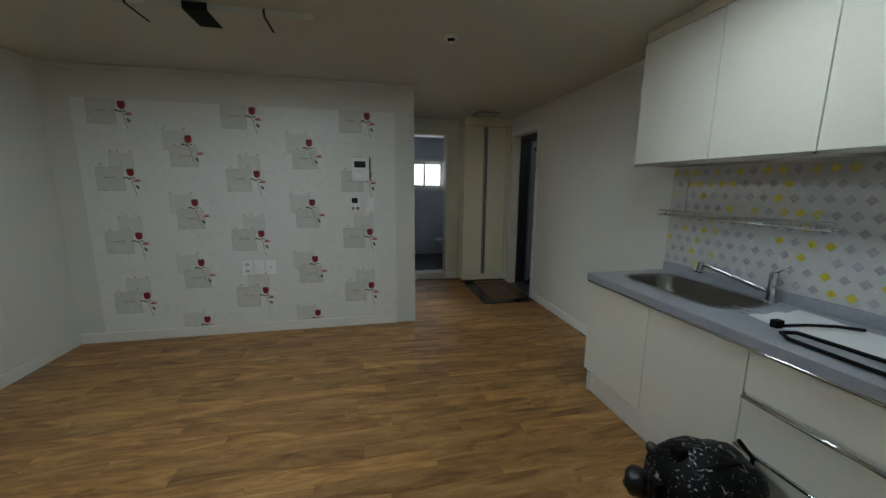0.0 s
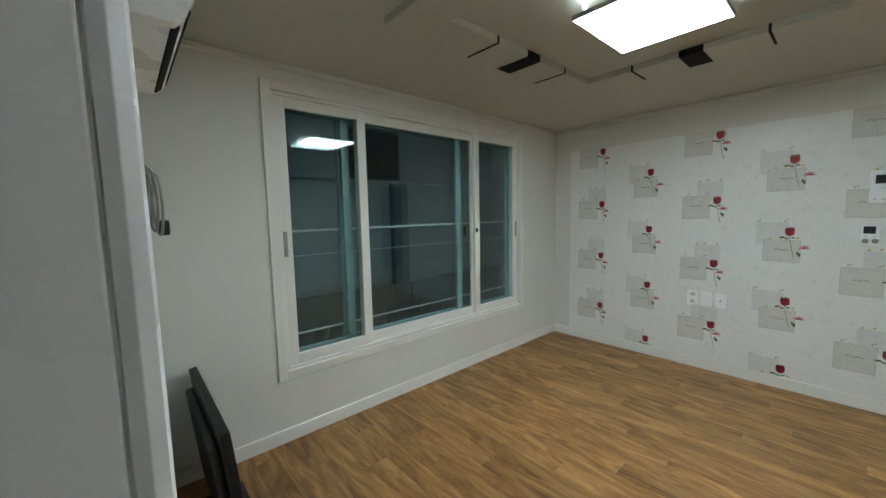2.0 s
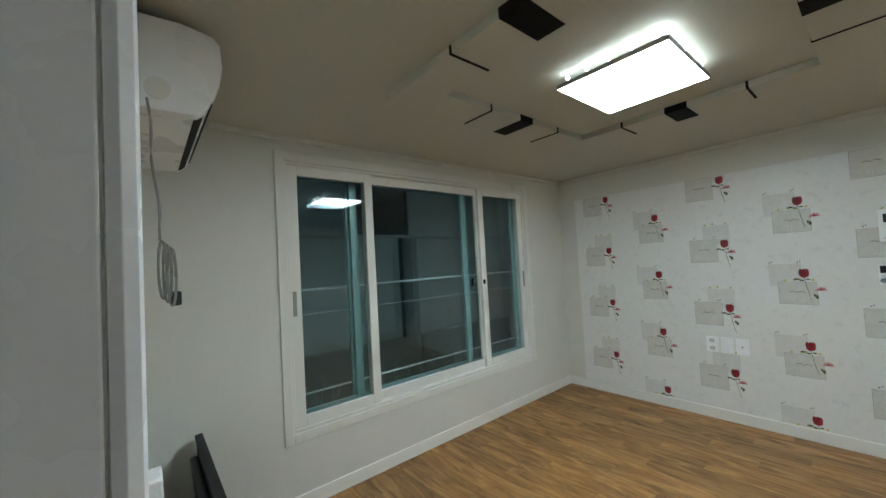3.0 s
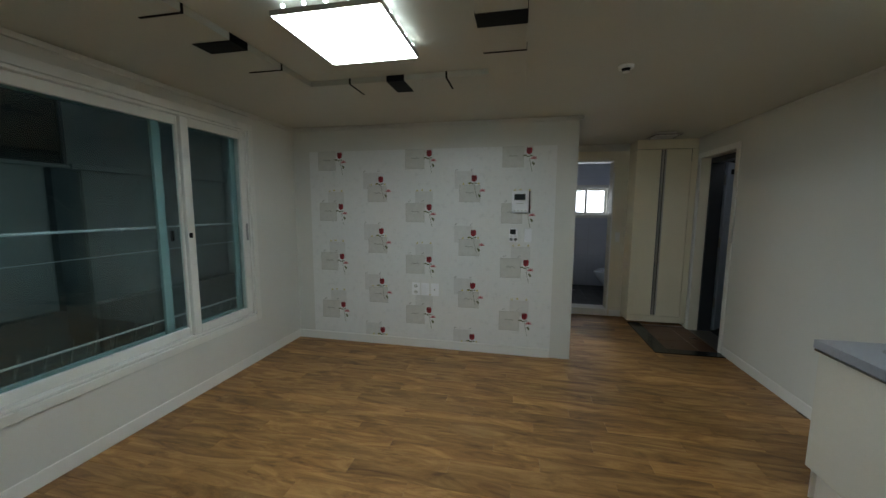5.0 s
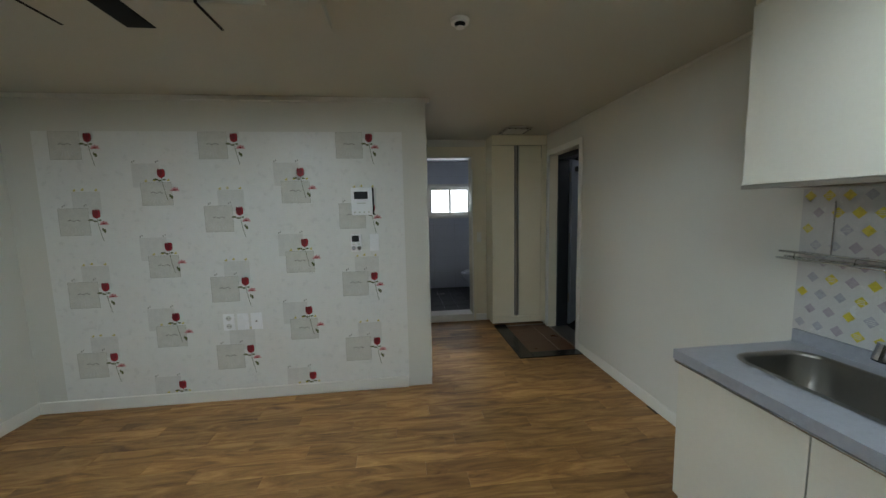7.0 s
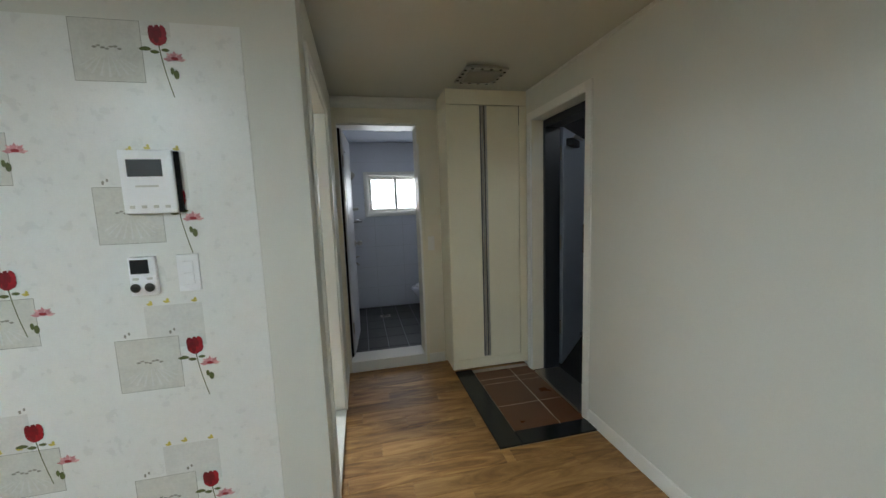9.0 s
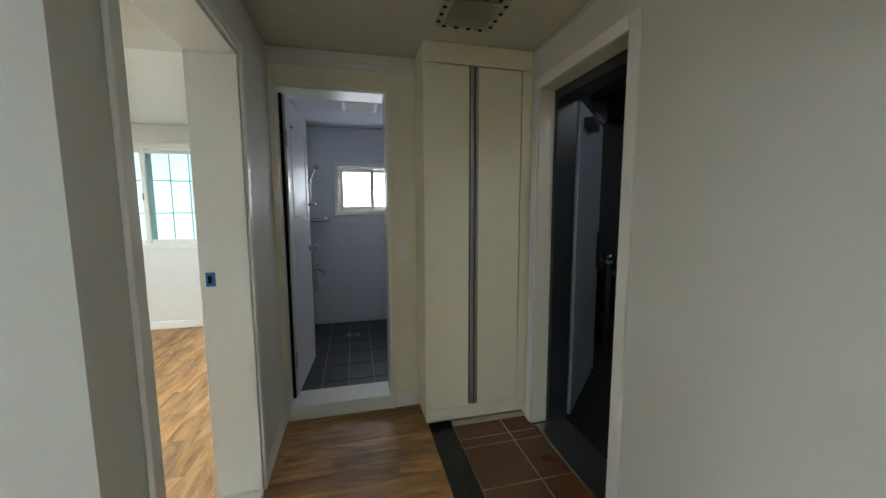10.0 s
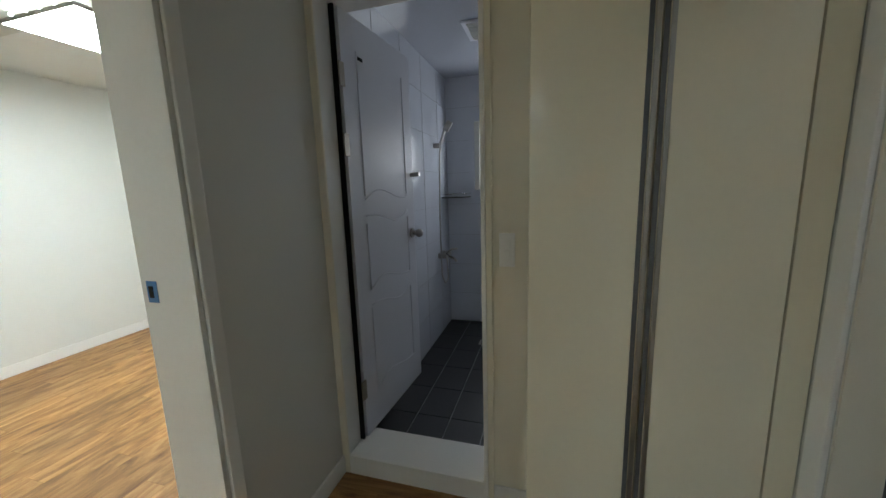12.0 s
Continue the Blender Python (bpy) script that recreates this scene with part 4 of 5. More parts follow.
def bag():
    o = thing("backpack", (1.28, 0.88, 0), "black backpack with glossy white-flecked cover on the floor", "bag")
    bm = bmesh.new()
    bmesh.ops.create_uvsphere(bm, u_segments=32, v_segments=20, radius=1)
    for v in bm.verts:
        p = v.co
        k = 1 + 0.07 * noise.noise(p * 2.5) + 0.03 * noise.noise(p * 7)
        sq = 1 / max(abs(p.x), abs(p.y), abs(p.z)) ** 0.35
        v.co = Vector((1.285 + 0.205 * p.x * k * sq, 0.86 + 0.155 * p.y * k * sq, max(0.002, 0.235 + 0.235 * p.z * k * sq)))
    part("body", bm, M_BAGSHEEN, o, smooth=True)
    tube("rim_piping", [(1.285 + 0.14 * math.cos(a), 0.80 + 0.02 * math.sin(a * 3), 0.30 + 0.17 * math.sin(a)) for a in [math.tau * q / 24 for q in range(25)]], 0.008, M_MATT, o)
    for nm, cx, cy, cz, r in (("grab_loop", 1.125, 0.95, 0.42, 0.026), ("side_pocket", 1.105, 0.98, 0.25, 0.055)):
        bm = bmesh.new()
        bmesh.ops.create_uvsphere(bm, u_segments=14, v_segments=10, radius=r, matrix=Matrix.Translation((cx, cy, cz)))
        for v in bm.verts:
            v.co += v.normal * 0.3 * r * noise.noise(v.co * 30)
        part(nm, bm, M_BAG, o, smooth=True)
    for dx, z in ((-0.2, 0.33), (-0.12, 0.46), (0.2, 0.3)):
        slab("buckle", M_MATT, o, 1.285 + dx - 0.022, 1.285 + dx + 0.022, 0.85, 0.89, z - 0.025, z + 0.025, 0.008)
    tube("side_strap", [(1.45, 0.88, 0.46), (1.52, 0.87, 0.38), (1.5, 0.86, 0.2), (1.47, 0.86, 0.06)], 0.009, M_MATT, o)


def flecked(name):
    m, nt, b = nodes_of(name)
    N, L = nt.nodes, nt.links
    geo = N.new("ShaderNodeNewGeometry")
    v = N.new("ShaderNodeTexNoise")
    v.inputs["Scale"].default_value, v.inputs["Detail"].default_value, v.inputs["Distortion"].default_value = 38, 5, 1.5
    L.new(geo.outputs["Position"], v.inputs["Vector"])
    r = N.new("ShaderNodeValToRGB")
    e = r.color_ramp.elements
    e[0].position, e[0].color = 0.60, (0.003, 0.003, 0.0035, 1)
    e[1].position, e[1].color = 0.74, (0.55, 0.55, 0.55, 1)
    L.new(v.outputs[0], r.inputs[0])
    L.new(r.outputs[0], b.inputs["Base Color"])
    b.inputs["Roughness"].default_value = 0.6
    b.inputs["Specular IOR Level"].default_value = 0.2
    return m


M_BAGSHEEN = flecked("flecked_black_vinyl")
bag()


# ---- corridor: entrance, shoe cabinet, door casings ----
def casing_x(name, x0, x1, y0, y1, top, w, mat, label, bottom=0.0):
    """Door casing on a wall that runs along y."""
    o = thing(name, ((x0 + x1) / 2, (y0 + y1) / 2, 0), label, "door frame", kind="structure")
    slab("jamb_trim", mat, o, x0, x1, y0 - w, y0, bottom, top + w, 0.004)
    slab("jamb_trim", mat, o, x0, x1, y1, y1 + w, bottom, top + w, 0.004)
    slab("head_trim", mat, o, x0, x1, y0, y1, top, top + w, 0.004)
    return o


ent = casing_x("door_frame_entrance", XR - 0.014, XR - 0.001, 4.11, 4.85, 2.12, 0.062, M_WHITE, "cream painted casing of the entrance doorway")
slab("jamb_lining", M_CREAM, ent, XR, XR + 0.10, 4.111, 4.118, 0, 2.119, 0)
slab("jamb_lining", M_CREAM, ent, XR, XR + 0.10, 4.842, 4.849, 0, 2.119, 0)
slab("steel_jamb", M_IRON, ent, XR + 0.10, XR + 0.235, 4.112, 4.15, 0, 2.119, 0.003, "dark steel door frame")
slab("steel_jamb", M_IRON, ent, XR + 0.10, XR + 0.235, 4.81, 4.848, 0, 2.119, 0.003, "dark steel door frame")
slab("steel_head", M_IRON, ent, XR + 0.10, XR + 0.235, 4.15, 4.81, 2.06, 2.118, 0.003, "dark steel door frame")
slab("steel_sill", M_STEEL, ent, XR + 0.0, XR + 0.235, 4.15, 4.81, -0.02, 0.012, 0.003, "metal threshold")


def entrance_door():
    hx, hy = XR + 0.27, 4.83
    o = thing("door_entrance", (hx, hy, 0), "open blue-grey steel entrance door with a black lock", "door", kind="structure")
    turn = Matrix.Translation((hx, hy, 0)) @ Matrix.Rotation(radians(44), 4, "Z")

    def bit(name, mat, x0, x1, y0, y1, z0, z1, bev=0.003, label=""):
        bm = bmesh.new()
        add_box(bm, x0, x1, y0, y1, z0, z1)
        soften(bm, bev)
        bmesh.ops.transform(bm, verts=bm.verts[:], matrix=turn)
        return link(name, bm, mat, o, label)

    bit("leaf", M_LEAFDOOR, 0.02, 0.86, 0.0, 0.045, 0.015, 2.07)
    bit("edge_trim", M_STEEL, 0.86, 0.865, 0.0, 0.045, 0.015, 2.07, 0.001)
    bit("lock_body", M_BLACK, 0.77, 0.83, -0.03, -0.0005, 0.92, 1.22, 0.008, "black digital lock")
    bit("lever", M_CHROME, 0.70, 0.82, -0.06, -0.045, 0.99, 1.01, 0.005, "chrome lever handle")
    bit("lever_neck", M_CHROME, 0.795, 0.815, -0.05, -0.03, 0.99, 1.01, 0.003)
    bit("closer_body", M_IRON, 0.10, 0.34, -0.06, -0.0005, 1.93, 1.99, 0.008, "dark door closer")
    bit("closer_arm", M_STEEL, 0.08, 0.36, -0.085, -0.07, 1.992, 2.004, 0.002)
    bit("closer_arm_joint", M_STEEL, 0.20, 0.24, -0.085, -0.03, 1.99, 2.01, 0.002)
    bit("door_stop", M_CHROME, 0.70, 0.73, -0.05, -0.0005, 0.06, 0.09, 0.004, "chrome foot stop")
    for z in (0.3, 1.05, 1.8):
        bit("hinge", M_STEEL, -0.01, 0.02, 0.01, 0.035, z, z + 0.12, 0.004)


entrance_door()


def shoe_cabinet():
    x0, x1, y0, y1 = 1.437, XR - 0.004, 4.935, YBATH - 0.004
    o = thing("shoe_cabinet", ((x0 + x1) / 2, 5.1, 0.05), "tall cream two-door shoe cabinet with grey centre stripes", "cabinet")
    slab("body", M_SHOE, o, x0, x1, y0 + 0.02, y1, 0.045, 2.25, 0.001)
    slab("plinth", M_SHOE, o, x0, x1 - 0.06, y0 + 0.004, y0 + 0.019, 0.045, 0.125, 0.001)
    slab("top_panel", M_SHOE, o, x0, x1, y0 + 0.004, y1, 2.255, CEIL - 0.001, 0.001)
    for a, b in ((x0, 1.745), (1.748, 2.055)):
        d = slab("door", M_SHOE, o, a + 0.001, b - 0.001, y0, y0 + 0.018, 0.13, 2.248, 0.002)
        s = 1.715 if a < 1.5 else 1.748
        for k in range(2):
            slab("stripe", M_GREY if k % 2 == 0 else M_STEEL, d, s + 0.015 * k, s + 0.015 * k + 0.012, y0 - 0.005, y0 - 0.0005, 0.145, 2.246, 0.002, "dark grey trim strip")
    slab("side_filler", M_SHOE, o, 2.06, x1, y0 + 0.002, y0 + 0.018, 0.045, 2.25, 0.001)
    slab("hinge_edge", M_MATT, o, 2.052, 2.059, y0 + 0.003, y0 + 0.018, 2.10, 2.25, 0)


shoe_cabinet()


def casing_y(name, x0, x1, y0, y1, z0, top, w, mat, label):
    o = thing(name, ((x0 + x1) / 2, y0, 0), label, "door frame", kind="structure")
    slab("jamb_trim", mat, o, x0 - w, x0, y0, y1, z0, top + w, 0.005)
    slab("jamb_trim", mat, o, x1, x1 + w, y0, y1, z0, top + w, 0.005)
    slab("head_trim", mat, o, x0, x1, y0, y1, top, top + w, 0.005)
    return o


bf = casing_y("door_frame_bathroom", 0.58, 1.245, YBATH - 0.012, YBATH - 0.001, 0.0, 2.165, 0.042, M_CREAM, "cream painted bathroom door frame with white threshold")
slab("lining", M_WHITE, bf, 0.571, 0.58, YBATH - 0.001, YBATH + 0.105, 0, 2.165, 0.002)
slab("lining", M_WHITE, bf, 1.2445, 1.262, YBATH - 0.02, YBATH + 0.0, 0, 2.0, 0.002)
slab("head_lining", M_WHITE, bf, 0.58, 1.244, YBATH, YBATH + 0.21, 2.15, 2.164, 0.002)
slab("threshold", M_WHITE, bf, 0.581, 1.244, YBATH - 0.012, YBATH + 0.212, 0.0, 0.098, 0.005, "white raised sill")


# Black strip stands in for the shade in the gap on the hinge side.
slab("hinge_gap_shade", M_MATT, bf, 0.5715, 0.600, YBATH + 0.107, YBATH + 0.119, 0.099, 2.149, 0.001, "black strip standing in for the shaded hinge gap")


def bathroom_door():
    hx, hy = 0.613, YBATH + 0.125
    o = thing("door_bathroom", (hx, hy, 0.1), "open white moulded bathroom door with a chrome knob", "door", kind="structure")
    turn = Matrix.Translation((hx, hy, 0)) @ Matrix.Rotation(radians(86), 4, "Z")

    def put(name, bm, mat, label="", smooth=False):
        bmesh.ops.transform(bm, verts=bm.verts[:], matrix=turn)
        return link(name, bm, mat, o, label, smooth)

    def bit(name, mat, x0, x1, y0, y1, z0, z1, bev=0.003, label=""):
        bm = bmesh.new()
        add_box(bm, x0, x1, y0, y1, z0, z1)
        soften(bm, bev)
        return put(name, bm, mat, label)

    bit("leaf", M_BDOOR, 0.0, 0.69, 0.0, 0.036, 0.106, 2.145, 0.003)
    # curved embossed mouldings on the face towards the corridor
    for z, up, w in ((1.32, 1, 0.46), (1.24, -1, 0.46), (0.86, 1, 0.46), (0.78, -1, 0.46), (0.30, 1, 0.46)):
        pts = [(0.35 + w * (k / 12 - 0.5), -0.001, z + up * 0.035 * math.sin(math.pi * k / 12) + 0.02 * math.sin(k / 12 * math.tau)) for k in range(13)]
        t = tube("moulding", [turn @ Vector(p) for p in pts], 0.0032, M_BDOOR, o)
    for x in (0.12, 0.58):
        for z0, z1 in ((1.34, 2.0), (0.86, 1.2), (0.3, 0.76)):
            tube("moulding", [turn @ Vector((x, -0.001, z0)), turn @ Vector((x, -0.001, z1))], 0.0032, M_BDOOR, o)
    for z in (1.82, 1.52, 0.32):
        bit("hinge", M_BRASS, -0.025, 0.012, -0.006, 0.002, z, z + 0.10, 0.002, "worn metal hinge")
    bm = bmesh.new()
    rod(bm, (0.63, -0.001, 1.09), (0.63, -0.012, 1.09), 0.03, 16)
    rod(bm, (0.63, -0.012, 1.09), (0.63, -0.045, 1.09), 0.012, 12)
    put("rose", bm, M_STEEL)
    bm = bmesh.new()
    bmesh.ops.create_uvsphere(bm, u_segments=14, v_segments=10, radius=0.026, matrix=Matrix.Translation((0.63, -0.055, 1.09)))
    put("knob", bm, M_STEEL, "chrome knob", True)
    bm = bmesh.new()
    rod(bm, (0.655, -0.001, 1.45), (0.655, -0.06, 1.455), 0.013, 10)
    put("coat_hook", bm, M_STEEL, "chrome hook")
    bit("label_plate", M_MATT, 0.13, 0.17, -0.004, 0.0, 1.965, 1.98, 0.001)


bathroom_door()
wall_switch(1.312, 1.372, 1.06, 1.19, YBATH, 2, M_WHITE)

# bedroom doorway
bd = casing_x("door_frame_bedroom", XC + 0.001, XC + 0.014, XDOOR[0], XDOOR[1], 2.1, 0.045, M_WHITE, "white painted bedroom door frame")
slab("jamb_lining", M_WHITE, bd, 0.338, XC, XDOOR[1] - 0.016, XDOOR[1] - 0.001, 0, 2.098, 0.002)
slab("jamb_lining", M_WHITE, bd, 0.338, XC, XDOOR[0] + 0.001, XDOOR[0] + 0.016, 0, 2.098, 0.002)
slab("head_lining", M_WHITE, bd, 0.338, XC, XDOOR[0] + 0.017, XDOOR[1] - 0.017, 2.084, 2.098, 0.002)
slab("sill", M_WHITE, bd, 0.338, XC + 0.004, XDOOR[0] + 0.017, XDOOR[1] - 0.017, -0.004, 0.022, 0.003, "white door sill")
slab("strike_film", M_BLUE, bd, 0.362, 0.402, XDOOR[1] - 0.019, XDOOR[1] - 0.0165, 1.06, 1.125, 0.001, "blue protective film around the strike")
slab("strike_hole", M_MATT, bd, 0.372, 0.388, XDOOR[1] - 0.0215, XDOOR[1] - 0.0192, 1.075, 1.11, 0)

# ---- bedroom window ----
def small_window(name, x0, x1, z0, z1, y, label, mull, daylight, grid, sash_mat):
    w = thing(name, ((x0 + x1) / 2, y, z0), label, "window", kind="structure")

    def fr(nm, a0, a1, b0, b1, ya, yb, t, mat, parent=w):
        bm = bmesh.new()
        add_box(bm, a0, a0 + t, ya, yb, b0, b1)
        add_box(bm, a1 - t, a1, ya, yb, b0, b1)
        add_box(bm, a0 + t, a1 - t, ya, yb, b0, b0 + t)
        add_box(bm, a0 + t, a1 - t, ya, yb, b1 - t, b1)
        soften(bm, 0.003, 1)
        return link(nm, bm, mat, parent)

    fr("casing", x0 - 0.045, x1 + 0.045, z0 - 0.045, z1 + 0.045, y - 0.016, y - 0.001, 0.05, M_FRAME)
    fr("window_frame", x0 + 0.001, x1 - 0.001, z0 + 0.001, z1 - 0.001, y, y + 0.12, 0.02, M_FRAME)
    mid = x0 + (x1 - x0) * mull
    for a0, a1, yy in ((x0 + 0.02, mid + 0.025, y + 0.03), (mid - 0.025, x1 - 0.02, y + 0.07)):
        s = fr("sash", a0, a1, z0 + 0.02, z1 - 0.02, yy, yy + 0.03, 0.045, sash_mat)
        bm = bmesh.new()
        add_box(bm, a0 + 0.04, a1 - 0.04, yy + 0.012, yy + 0.017, z0 + 0.06, z1 - 0.06)
        link("pane", bm, daylight, s, "frosted pane bright with daylight")
        if grid:
            ym = yy + 0.006
            for q in (1, 2):
                zz = z0 + (z1 - z0) * q / 3
                slab("muntin", M_GREEN, s, a0 + 0.04, a1 - 0.04, ym, ym + 0.004, zz - 0.006, zz + 0.006, 0)
            for cx in (a0 + (a1 - a0) * 0.4, a0 + (a1 - a0) * 0.68):
                slab("muntin", M_GREEN, s, cx - 0.006, cx + 0.006, ym - 0.003, ym - 0.0005, z0 + 0.06, z1 - 0.06, 0)
            slab("green_stile", M_GREEN, s, a0 + 0.042, a0 + 0.10, ym - 0.002, ym + 0.005, z0 + 0.06, z1 - 0.06, 0.001, "green-tinted outer stile")
    slab("latch", M_CORD, w, mid - 0.02, mid - 0.005, y + 0.018, y + 0.03, (z0 + z1) / 2 - 0.04, (z0 + z1) / 2 + 0.04, 0.003)
    return w


small_window("window_bedroom", -1.99, -0.6, 1.0, 2.12, 7.65, "white sliding bedroom window with frosted barred panes", 0.5, M_DAYCYAN, True, M_FRAME)
small_window("window_bathroom", 0.85, 1.66, 1.38, 1.92, 7.37, "small white sliding bathroom window bright with daylight", 0.5, M_DAY, False, M_FRAME)


# ---- bathroom fittings ----
def shower():
    x = 0.531
    o = thing("shower", (x, 7.0, 0.8), "chrome bath mixer with hand shower and hose", "shower")
    bm = bmesh.new()
    rod(bm, (x + 0.055, 6.98, 0.75), (x + 0.055, 7.15, 0.75), 0.022, 14)
    part("mixer_body", bm, M_STEEL, o)
    for y in (7.0, 7.13):
        bm = bmesh.new()
        rod(bm, (x, y, 0.75), (x + 0.055, y, 0.75), 0.028, 12, r2=0.016)
        part("inlet", bm, M_STEEL, o)
    tube("lever", [(x + 0.06, 7.065, 0.77), (x + 0.10, 7.065, 0.80), (x + 0.16, 7.065, 0.81)], 0.009, M_STEEL, o)
    tube("spout", [(x + 0.06, 7.065, 0.74), (x + 0.12, 7.065, 0.72), (x + 0.15, 7.065, 0.69)], 0.012, M_STEEL, o)
    tube("hose", [(x + 0.06, 7.05, 0.73), (x + 0.08, 7.02, 0.54), (x + 0.06, 6.98, 0.50), (x + 0.04, 6.95, 0.58), (x + 0.035, 6.95, 1.1), (x + 0.05, 6.95, 1.65), (x + 0.07, 6.95, 1.76)], 0.007, M_STEEL, o)
    slab("holder", M_STEEL, o, x, x + 0.06, 6.93, 6.97, 1.70, 1.74, 0.006)
    bm = bmesh.new()
    rod(bm, (x + 0.06, 6.95, 1.74), (x + 0.11, 6.96, 1.88), 0.012, 10)
    part("handset", bm, M_STEEL, o)
    bm = bmesh.new()
    rod(bm, (x + 0.105, 6.96, 1.89), (x + 0.145, 6.97, 1.865), 0.045, 16)
    part("spray_head", bm, M_STEEL, o)


shower()


def corner_shelf():
    o = thing("glass_shelf", (0.62, 7.28, 1.36), "small glass corner shelf with a chrome rail", "shelf")
    bm = bmesh.new()
    pts = [(0.531, 7.369)] + [(0.531 + 0.23 * math.sin(radians(a)), 7.369 - 0.23 * math.cos(radians(a))) for a in range(0, 91, 10)]
    lo = [bm.verts.new((x, y, 1.268)) for x, y in pts]
    hi = [bm.verts.new((x, y, 1.276)) for x, y in pts]
    bm.faces.new(lo[::-1])
    bm.faces.new(hi)
    for i in range(len(pts)):
        bm.faces.new((lo[i], lo[(i + 1) % len(pts)], hi[(i + 1) % len(pts)], hi[i]))
    bmesh.ops.recalc_face_normals(bm, faces=bm.faces[:])
    part("plate", bm, M_DEEP, o, "dark-edged glass plate")
    tube("guard_rail", [(x, y, 1.305) for x, y in pts[1:]], 0.005, M_CHROME, o)


corner_shelf()


def toilet_edge():
    o = thing("toilet", (1.62, 6.6, 0), "white ceramic toilet beside the bathroom wall", "toilet")
    bm = bmesh.new()
    rings = []
    for z, rx, ry, cx in ((0.0, 0.11, 0.2, 1.68), (0.12, 0.12, 0.21, 1.68), (0.28, 0.17, 0.2, 1.62), (0.38, 0.20, 0.19, 1.60), (0.40, 0.19, 0.18, 1.60)):
        rings.append([bm.verts.new((cx + rx * 1.3 * math.cos(a), 6.75 + ry * math.sin(a), z)) for a in [math.tau * k / 24 for k in range(24)]])
    for a, b in zip(rings, rings[1:]):
        for k in range(24):
            bm.faces.new((a[k], a[(k + 1) % 24], b[(k + 1) % 24], b[k]))
    bm.faces.new(rings[-1])
    part("bowl", bm, M_BWALL, o, smooth=True)
    slab("tank", M_BWALL, o, 1.80, 1.998, 6.56, 6.94, 0.36, 0.76, 0.02)
    bm = bmesh.new()
    rod(bm, (1.60, 6.75, 0.401), (1.60, 6.75, 0.42), 0.2, 24)
    part("lid", bm, M_BWALL, o)


toilet_edge()


def ceiling_fan_vent():
    o = thing("bathroom_vent", (1.1, 6.4, CEIL), "white slatted bathroom ceiling vent", "vent")
    slab("plate", M_BDOOR, o, 0.95, 1.27, 6.25, 6.55, CEIL - 0.014, CEIL - 0.001, 0.003)
    for k in range(9):
        slab("slat", M_CARD2, o, 0.98, 1.24, 6.275 + 0.03 * k, 6.285 + 0.03 * k, CEIL - 0.02, CEIL - 0.0142, 0.001)


ceiling_fan_vent()
dr = thing("floor_drain", (0.98, 6.87, 0.004), "square metal bathroom floor drain", "drain")
slab("grate", M_STEEL, dr, 0.92, 1.05, 6.82, 6.92, 0.003, 0.007, 0.001)
for k in range(4):
    slab("slot", M_MATT, dr, 0.94, 1.03, 6.832 + 0.022 * k, 6.84 + 0.022 * k, 0.0072, 0.008, 0)

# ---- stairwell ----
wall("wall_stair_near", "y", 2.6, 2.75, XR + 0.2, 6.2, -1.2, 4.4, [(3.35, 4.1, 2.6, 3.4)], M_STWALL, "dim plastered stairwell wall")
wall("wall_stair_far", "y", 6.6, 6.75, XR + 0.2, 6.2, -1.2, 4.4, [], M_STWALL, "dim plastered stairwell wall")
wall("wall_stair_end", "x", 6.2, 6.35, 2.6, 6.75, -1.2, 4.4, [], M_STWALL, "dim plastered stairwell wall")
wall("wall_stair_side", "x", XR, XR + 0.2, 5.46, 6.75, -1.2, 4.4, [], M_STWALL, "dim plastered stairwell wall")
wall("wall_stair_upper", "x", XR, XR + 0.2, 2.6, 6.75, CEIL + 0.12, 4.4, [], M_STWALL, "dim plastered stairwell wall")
# Unseen glowing pane, added high in the near wall to light the open door.
sw = thing("stairwell_fill_pane", (3.75, 2.62, 2.7), "unseen glowing pane added to light the stairwell", "window", kind="structure")
slab("pane", M_DAY, sw, 3.35, 4.1, 2.62, 2.64, 2.6, 3.4, 0)
subfloor("floor_landing", XR + 0.2, 3.55, 2.6, 6.6, -0.02, M_STAIR, "dark stone stair landing")
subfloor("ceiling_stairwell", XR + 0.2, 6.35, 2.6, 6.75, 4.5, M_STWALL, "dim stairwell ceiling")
subfloor("floor_lower", 3.55, 6.35, 2.6, 6.75, -1.1, M_STAIR, "dark stone lower stair landing")


def stair(y0, y1, x0, z0, n, sx, label):
    o = thing("stair_flight", (x0, y0, z0), label, "stairs")
    for k in range(n):
        xa, xb = x0 + sx * 0.27 * k, x0 + sx * 0.27 * (k + 1)
        slab("step", M_STAIR, o, min(xa, xb), max(xa, xb) + 0.02, y0, y1, z0 + 0.175 * k - 0.12, z0 + 0.175 * (k + 1), 0.006)
    return o


stair(5.44, 6.55, 3.0, -0.02, 10, 1, "dark stone stair flight going up from the landing")


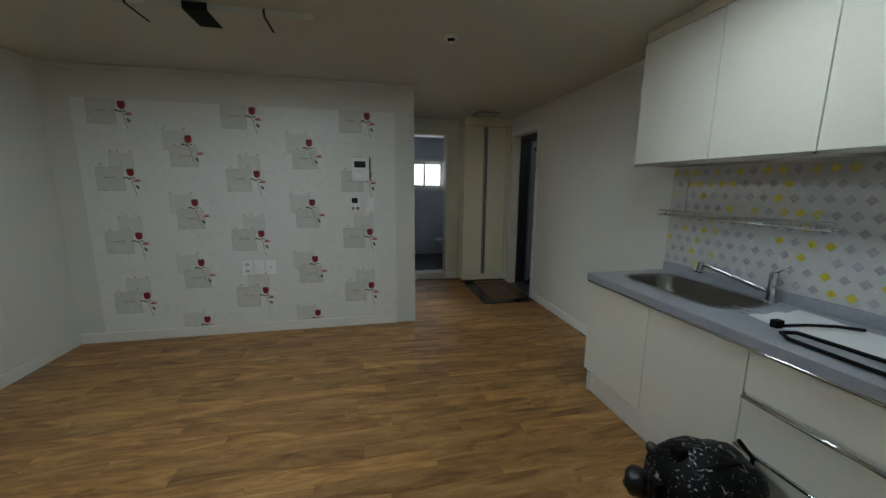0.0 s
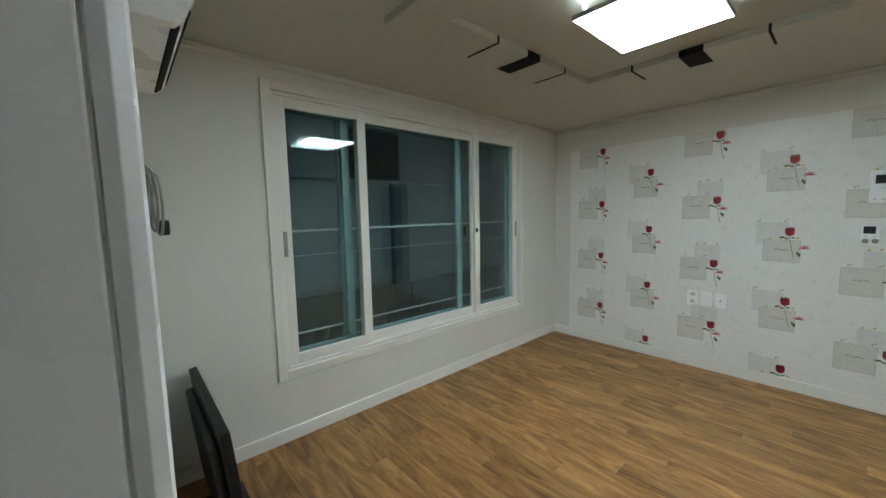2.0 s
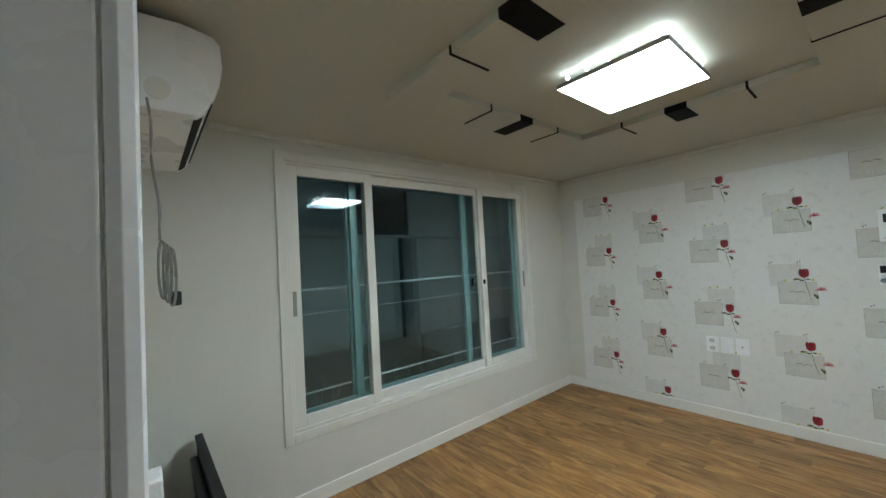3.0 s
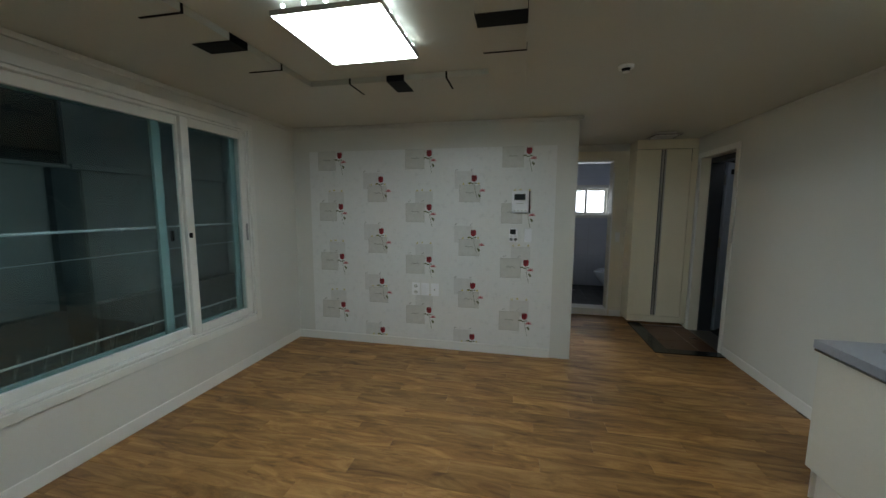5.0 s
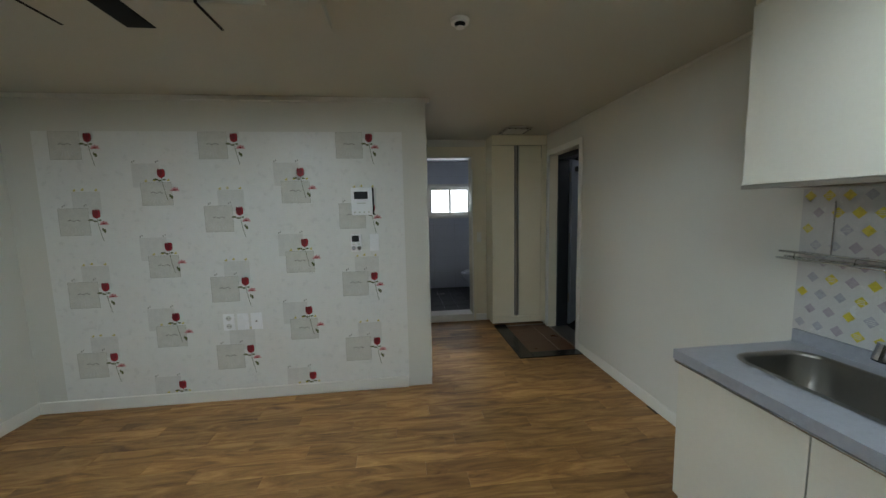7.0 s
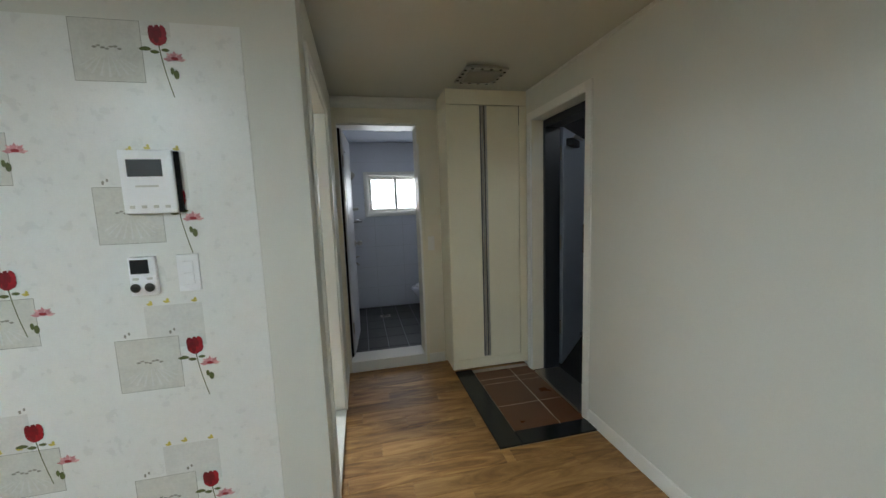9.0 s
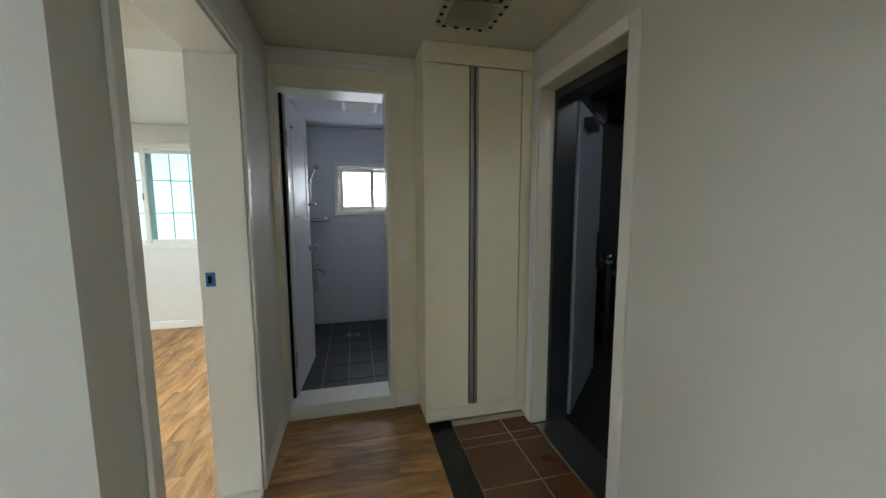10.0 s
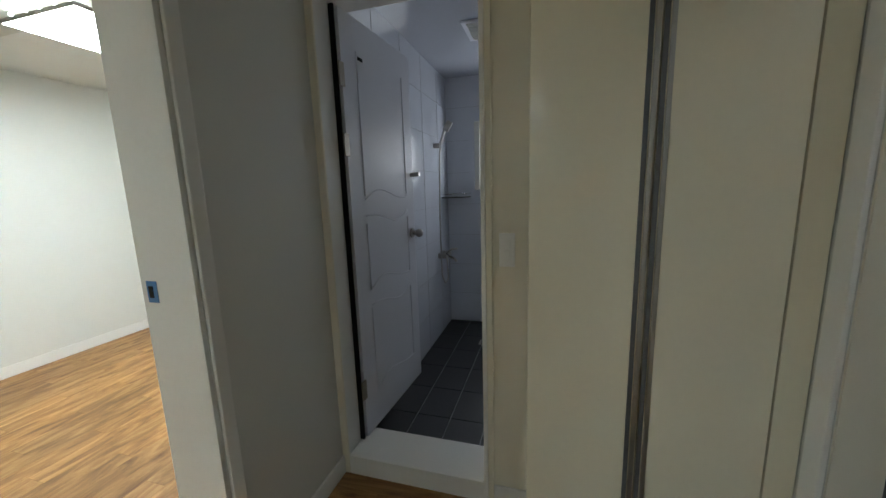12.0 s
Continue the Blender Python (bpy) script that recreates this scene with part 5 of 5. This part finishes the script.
def railing():
    o = thing("stair_railing", (3.3, 5.5, 0.33), "dark steel stair railing with round knobs and looped bars", "railing")
    y = 5.5
    for x, zb, zt in ((3.185, 0.155, 0.95), (3.325, 0.33, 1.19)):
        bm = bmesh.new()
        rod(bm, (x, y, zb), (x, y, zt), 0.028, 12)
        part("newel", bm, M_IRON, o, smooth=False)
        bm = bmesh.new()
        bmesh.ops.create_uvsphere(bm, u_segments=14, v_segments=10, radius=0.042, matrix=Matrix.Translation((x, y, zt + 0.036)))
        part("knob", bm, M_CHROME, o, "shiny round knob", True)
        bm = bmesh.new()
        rod(bm, (x, y, zt - 0.02), (x, y, zt + 0.004), 0.036, 14)
        part("collar", bm, M_STEEL, o)
    slope = 0.6
    tube("handrail", [(3.325, y, 1.1), (5.2, y, 1.1 + 1.875 * slope)], 0.024, M_STEEL, o)
    tube("lower_rail", [(3.185, y, 0.86), (3.4, y, 0.76), (3.6, y, 0.66)], 0.02, M_IRON, o)
    tube("base_rail", [(3.325, y, 0.5), (5.2, y, 0.5 + 1.875 * slope)], 0.014, M_IRON, o)
    for k in range(8):
        x = 3.45 + 0.2 * k
        z = 0.5 + (x - 3.325) * slope
        pts = [(x - 0.05, y, z - 0.02), (x - 0.05, y, z + 0.40), (x - 0.03, y, z + 0.46), (x + 0.02, y, z + 0.48), (x + 0.05, y, z + 0.43), (x + 0.05, y, z + 0.04)]
        tube("loop_bar", pts, 0.009, M_STEEL, o)


def upper_flight():
    o = thing("upper_stair_flight", (4.5, 6.4, 2.0), "dark underside of the upper stair flight with pale balusters", "stairs")
    for k in range(9):
        xa, z = 3.5 + 0.225 * k, 2.84 - 0.2 * k
        slab("step", M_STAIR, o, xa, xa + 0.235, 6.0, 6.598, z, z + 0.24, 0.004)
        for q in (0.06, 0.17):
            bm = bmesh.new()
            rod(bm, (xa + q, 6.03, z + 0.24), (xa + q, 6.03, z + 1.05), 0.009, 6)
            part("baluster", bm, M_STEEL, o)
    tube("handrail", [(3.5, 6.03, 4.0), (5.5, 6.03, 2.22)], 0.024, M_STEEL, o)


upper_flight()
railing()


# ---- entry floor ----
ENTRY = subfloor("floor_entry", 1.47, XR, 3.95, 4.99, -0.002, M_GROUT, "sunk entrance floor of brown tiles in a black stone border")


def piece(parent, name, x0, x1, y0, y1, z0, z1, mat, bev=0.002):
    bm = bmesh.new()
    add_box(bm, x0, x1, y0, y1, z0, z1)
    soften(bm, bev, 1)
    return link(name, bm, mat, parent)


piece(ENTRY, "border_stone", 1.462, 1.61, 3.945, 4.99, -0.002, 0.008, M_GRANITE)
piece(ENTRY, "border_stone", 1.612, XR - 0.002, 3.945, 4.075, -0.002, 0.008, M_GRANITE)
for x0, x1 in ((1.616, 1.938), (1.944, XR - 0.003)):
    for y0, y1 in ((4.08, 4.372), (4.378, 4.70), (4.706, 4.78), (4.786, 4.93)):
        piece(ENTRY, "tile", x0, x1, y0, y1, -0.002, 0.002, M_TILE)

# ---- bathroom floor tiles ----
me_tile = None
for i in range(7):
    for j in range(7):
        x0, y0 = 0.53 + 0.21 * i, YBATH + 0.21 + 0.305 * j
        x1, y1 = min(x0 + 0.205, 2.0), min(y0 + 0.3, 7.37)
        if x1 - x0 > 0.02 and y1 - y0 > 0.02:
            piece(FLOOR_BATH, "tile", x0, x1, y0, y1, -0.004, 0.003, M_BTILE)

# bathroom wall tile joints
for nm, x0, x1, y0, y1, step, axis in (("wall_bathroom_left", 0.53, 0.5315, 5.47, 7.37, 0.4, "y"), ("wall_bathroom_end", 0.53, 2.0, 7.3685, 7.37, 0.4, "x")):
    bm = bmesh.new()
    for k in range(1, 8):
        z = 0.3 * k
        add_box(bm, x0, x1, y0, y1, z, z + 0.0025) if not (axis == "x" and 1.3 < z < 1.97) else add_box(bm, x0, 0.75, y0, y1, z, z + 0.0025)
    k = 1
    while (y0 if axis == "y" else x0) + step * k < (y1 if axis == "y" else x1):
        a = (y0 if axis == "y" else x0) + step * k
        zt = CEIL if axis == "y" or a > 1.71 or a < 0.75 else 1.33
        add_box(bm, *((x0, x1, a, a + 0.0025) if axis == "y" else (a, a + 0.0025, y0, y1)), 0, zt)
        k += 1
    link("tile_joints", bm, M_BGROUT, bpy.data.objects[nm])

# ---- wood planks, laid last ----
rng = random.Random(8)
PW, PL = 0.122, 0.93
plank_cache = {}


def plank_mesh(length, width):
    key = (round(length, 3), round(width, 3))
    if key not in plank_cache:
        bm = bmesh.new()
        add_box(bm, 0, length, 0, width, -0.006, 0.0)
        top = [e for e in bm.edges if all(v.co.z > -0.001 for v in e.verts)]
        bmesh.ops.bevel(bm, geom=top, offset=0.0011, segments=1, affect="EDGES")
        me = bpy.data.meshes.new("plank")
        bm.to_mesh(me)
        bm.free()
        me.materials.append(M_WOODX)
        plank_cache[key] = me
    return plank_cache[key]


y = YB - 0.15
row = 0
while y < YBATH:
    width = min(PW, YBATH - y) - 0.0006
    xa, xb = (XL, XR) if y < YW else (XC, XR)
    if 3.75 < y + 0.06 < 4.64:
        xa = XC
    x = xa - PL * ((row * 0.37 + 0.13 * rng.random()) % 1)
    while x < xb:
        s, e = max(x, xa), min(x + PL, xb)
        if y + PW > 3.945 and y < 4.99:
            for ya, yb in ((y, 3.944), (4.991, y + width)):
                if 0.01 < yb - ya < PW and e > 1.462:
                    ob = new("plank", plank_mesh(e - max(s, 1.462) - 0.0006, yb - ya))
                    ob.parent = FLOOR
                    ob.location = (max(s, 1.462), ya, 0)
            e = min(e, 1.462) if s < 1.462 else s
        if e - s > 0.03:
            ob = new("plank", plank_mesh(e - s - 0.0006, width))
            ob.parent = FLOOR
            ob.location = (s, y, 0)
        x += PL
    y += PW
    row += 1

x, k = -2.57, 0
turned = {}
while x < 0.30:
    y = YW + 0.15 - PL * ((k * 0.37) % 1)
    while y < 7.65:
        a, b = max(y, YW + 0.15), min(y + PL, 7.65)
        if b - a > 0.02:
            key = round(b - a, 3)
            if key not in turned:
                bm = bmesh.new()
                add_box(bm, 0, PW - 0.001, 0, b - a - 0.001, -0.006, 0.0)
                turned[key] = bpy.data.meshes.new("plank")
                bm.to_mesh(turned[key])
                bm.free()
                turned[key].materials.append(M_WOODY)
            ob = new("plank", turned[key])
            ob.parent = FLOOR_BED
            ob.location = (x, a, 0)
        y += PL
    x += PW
    k += 1
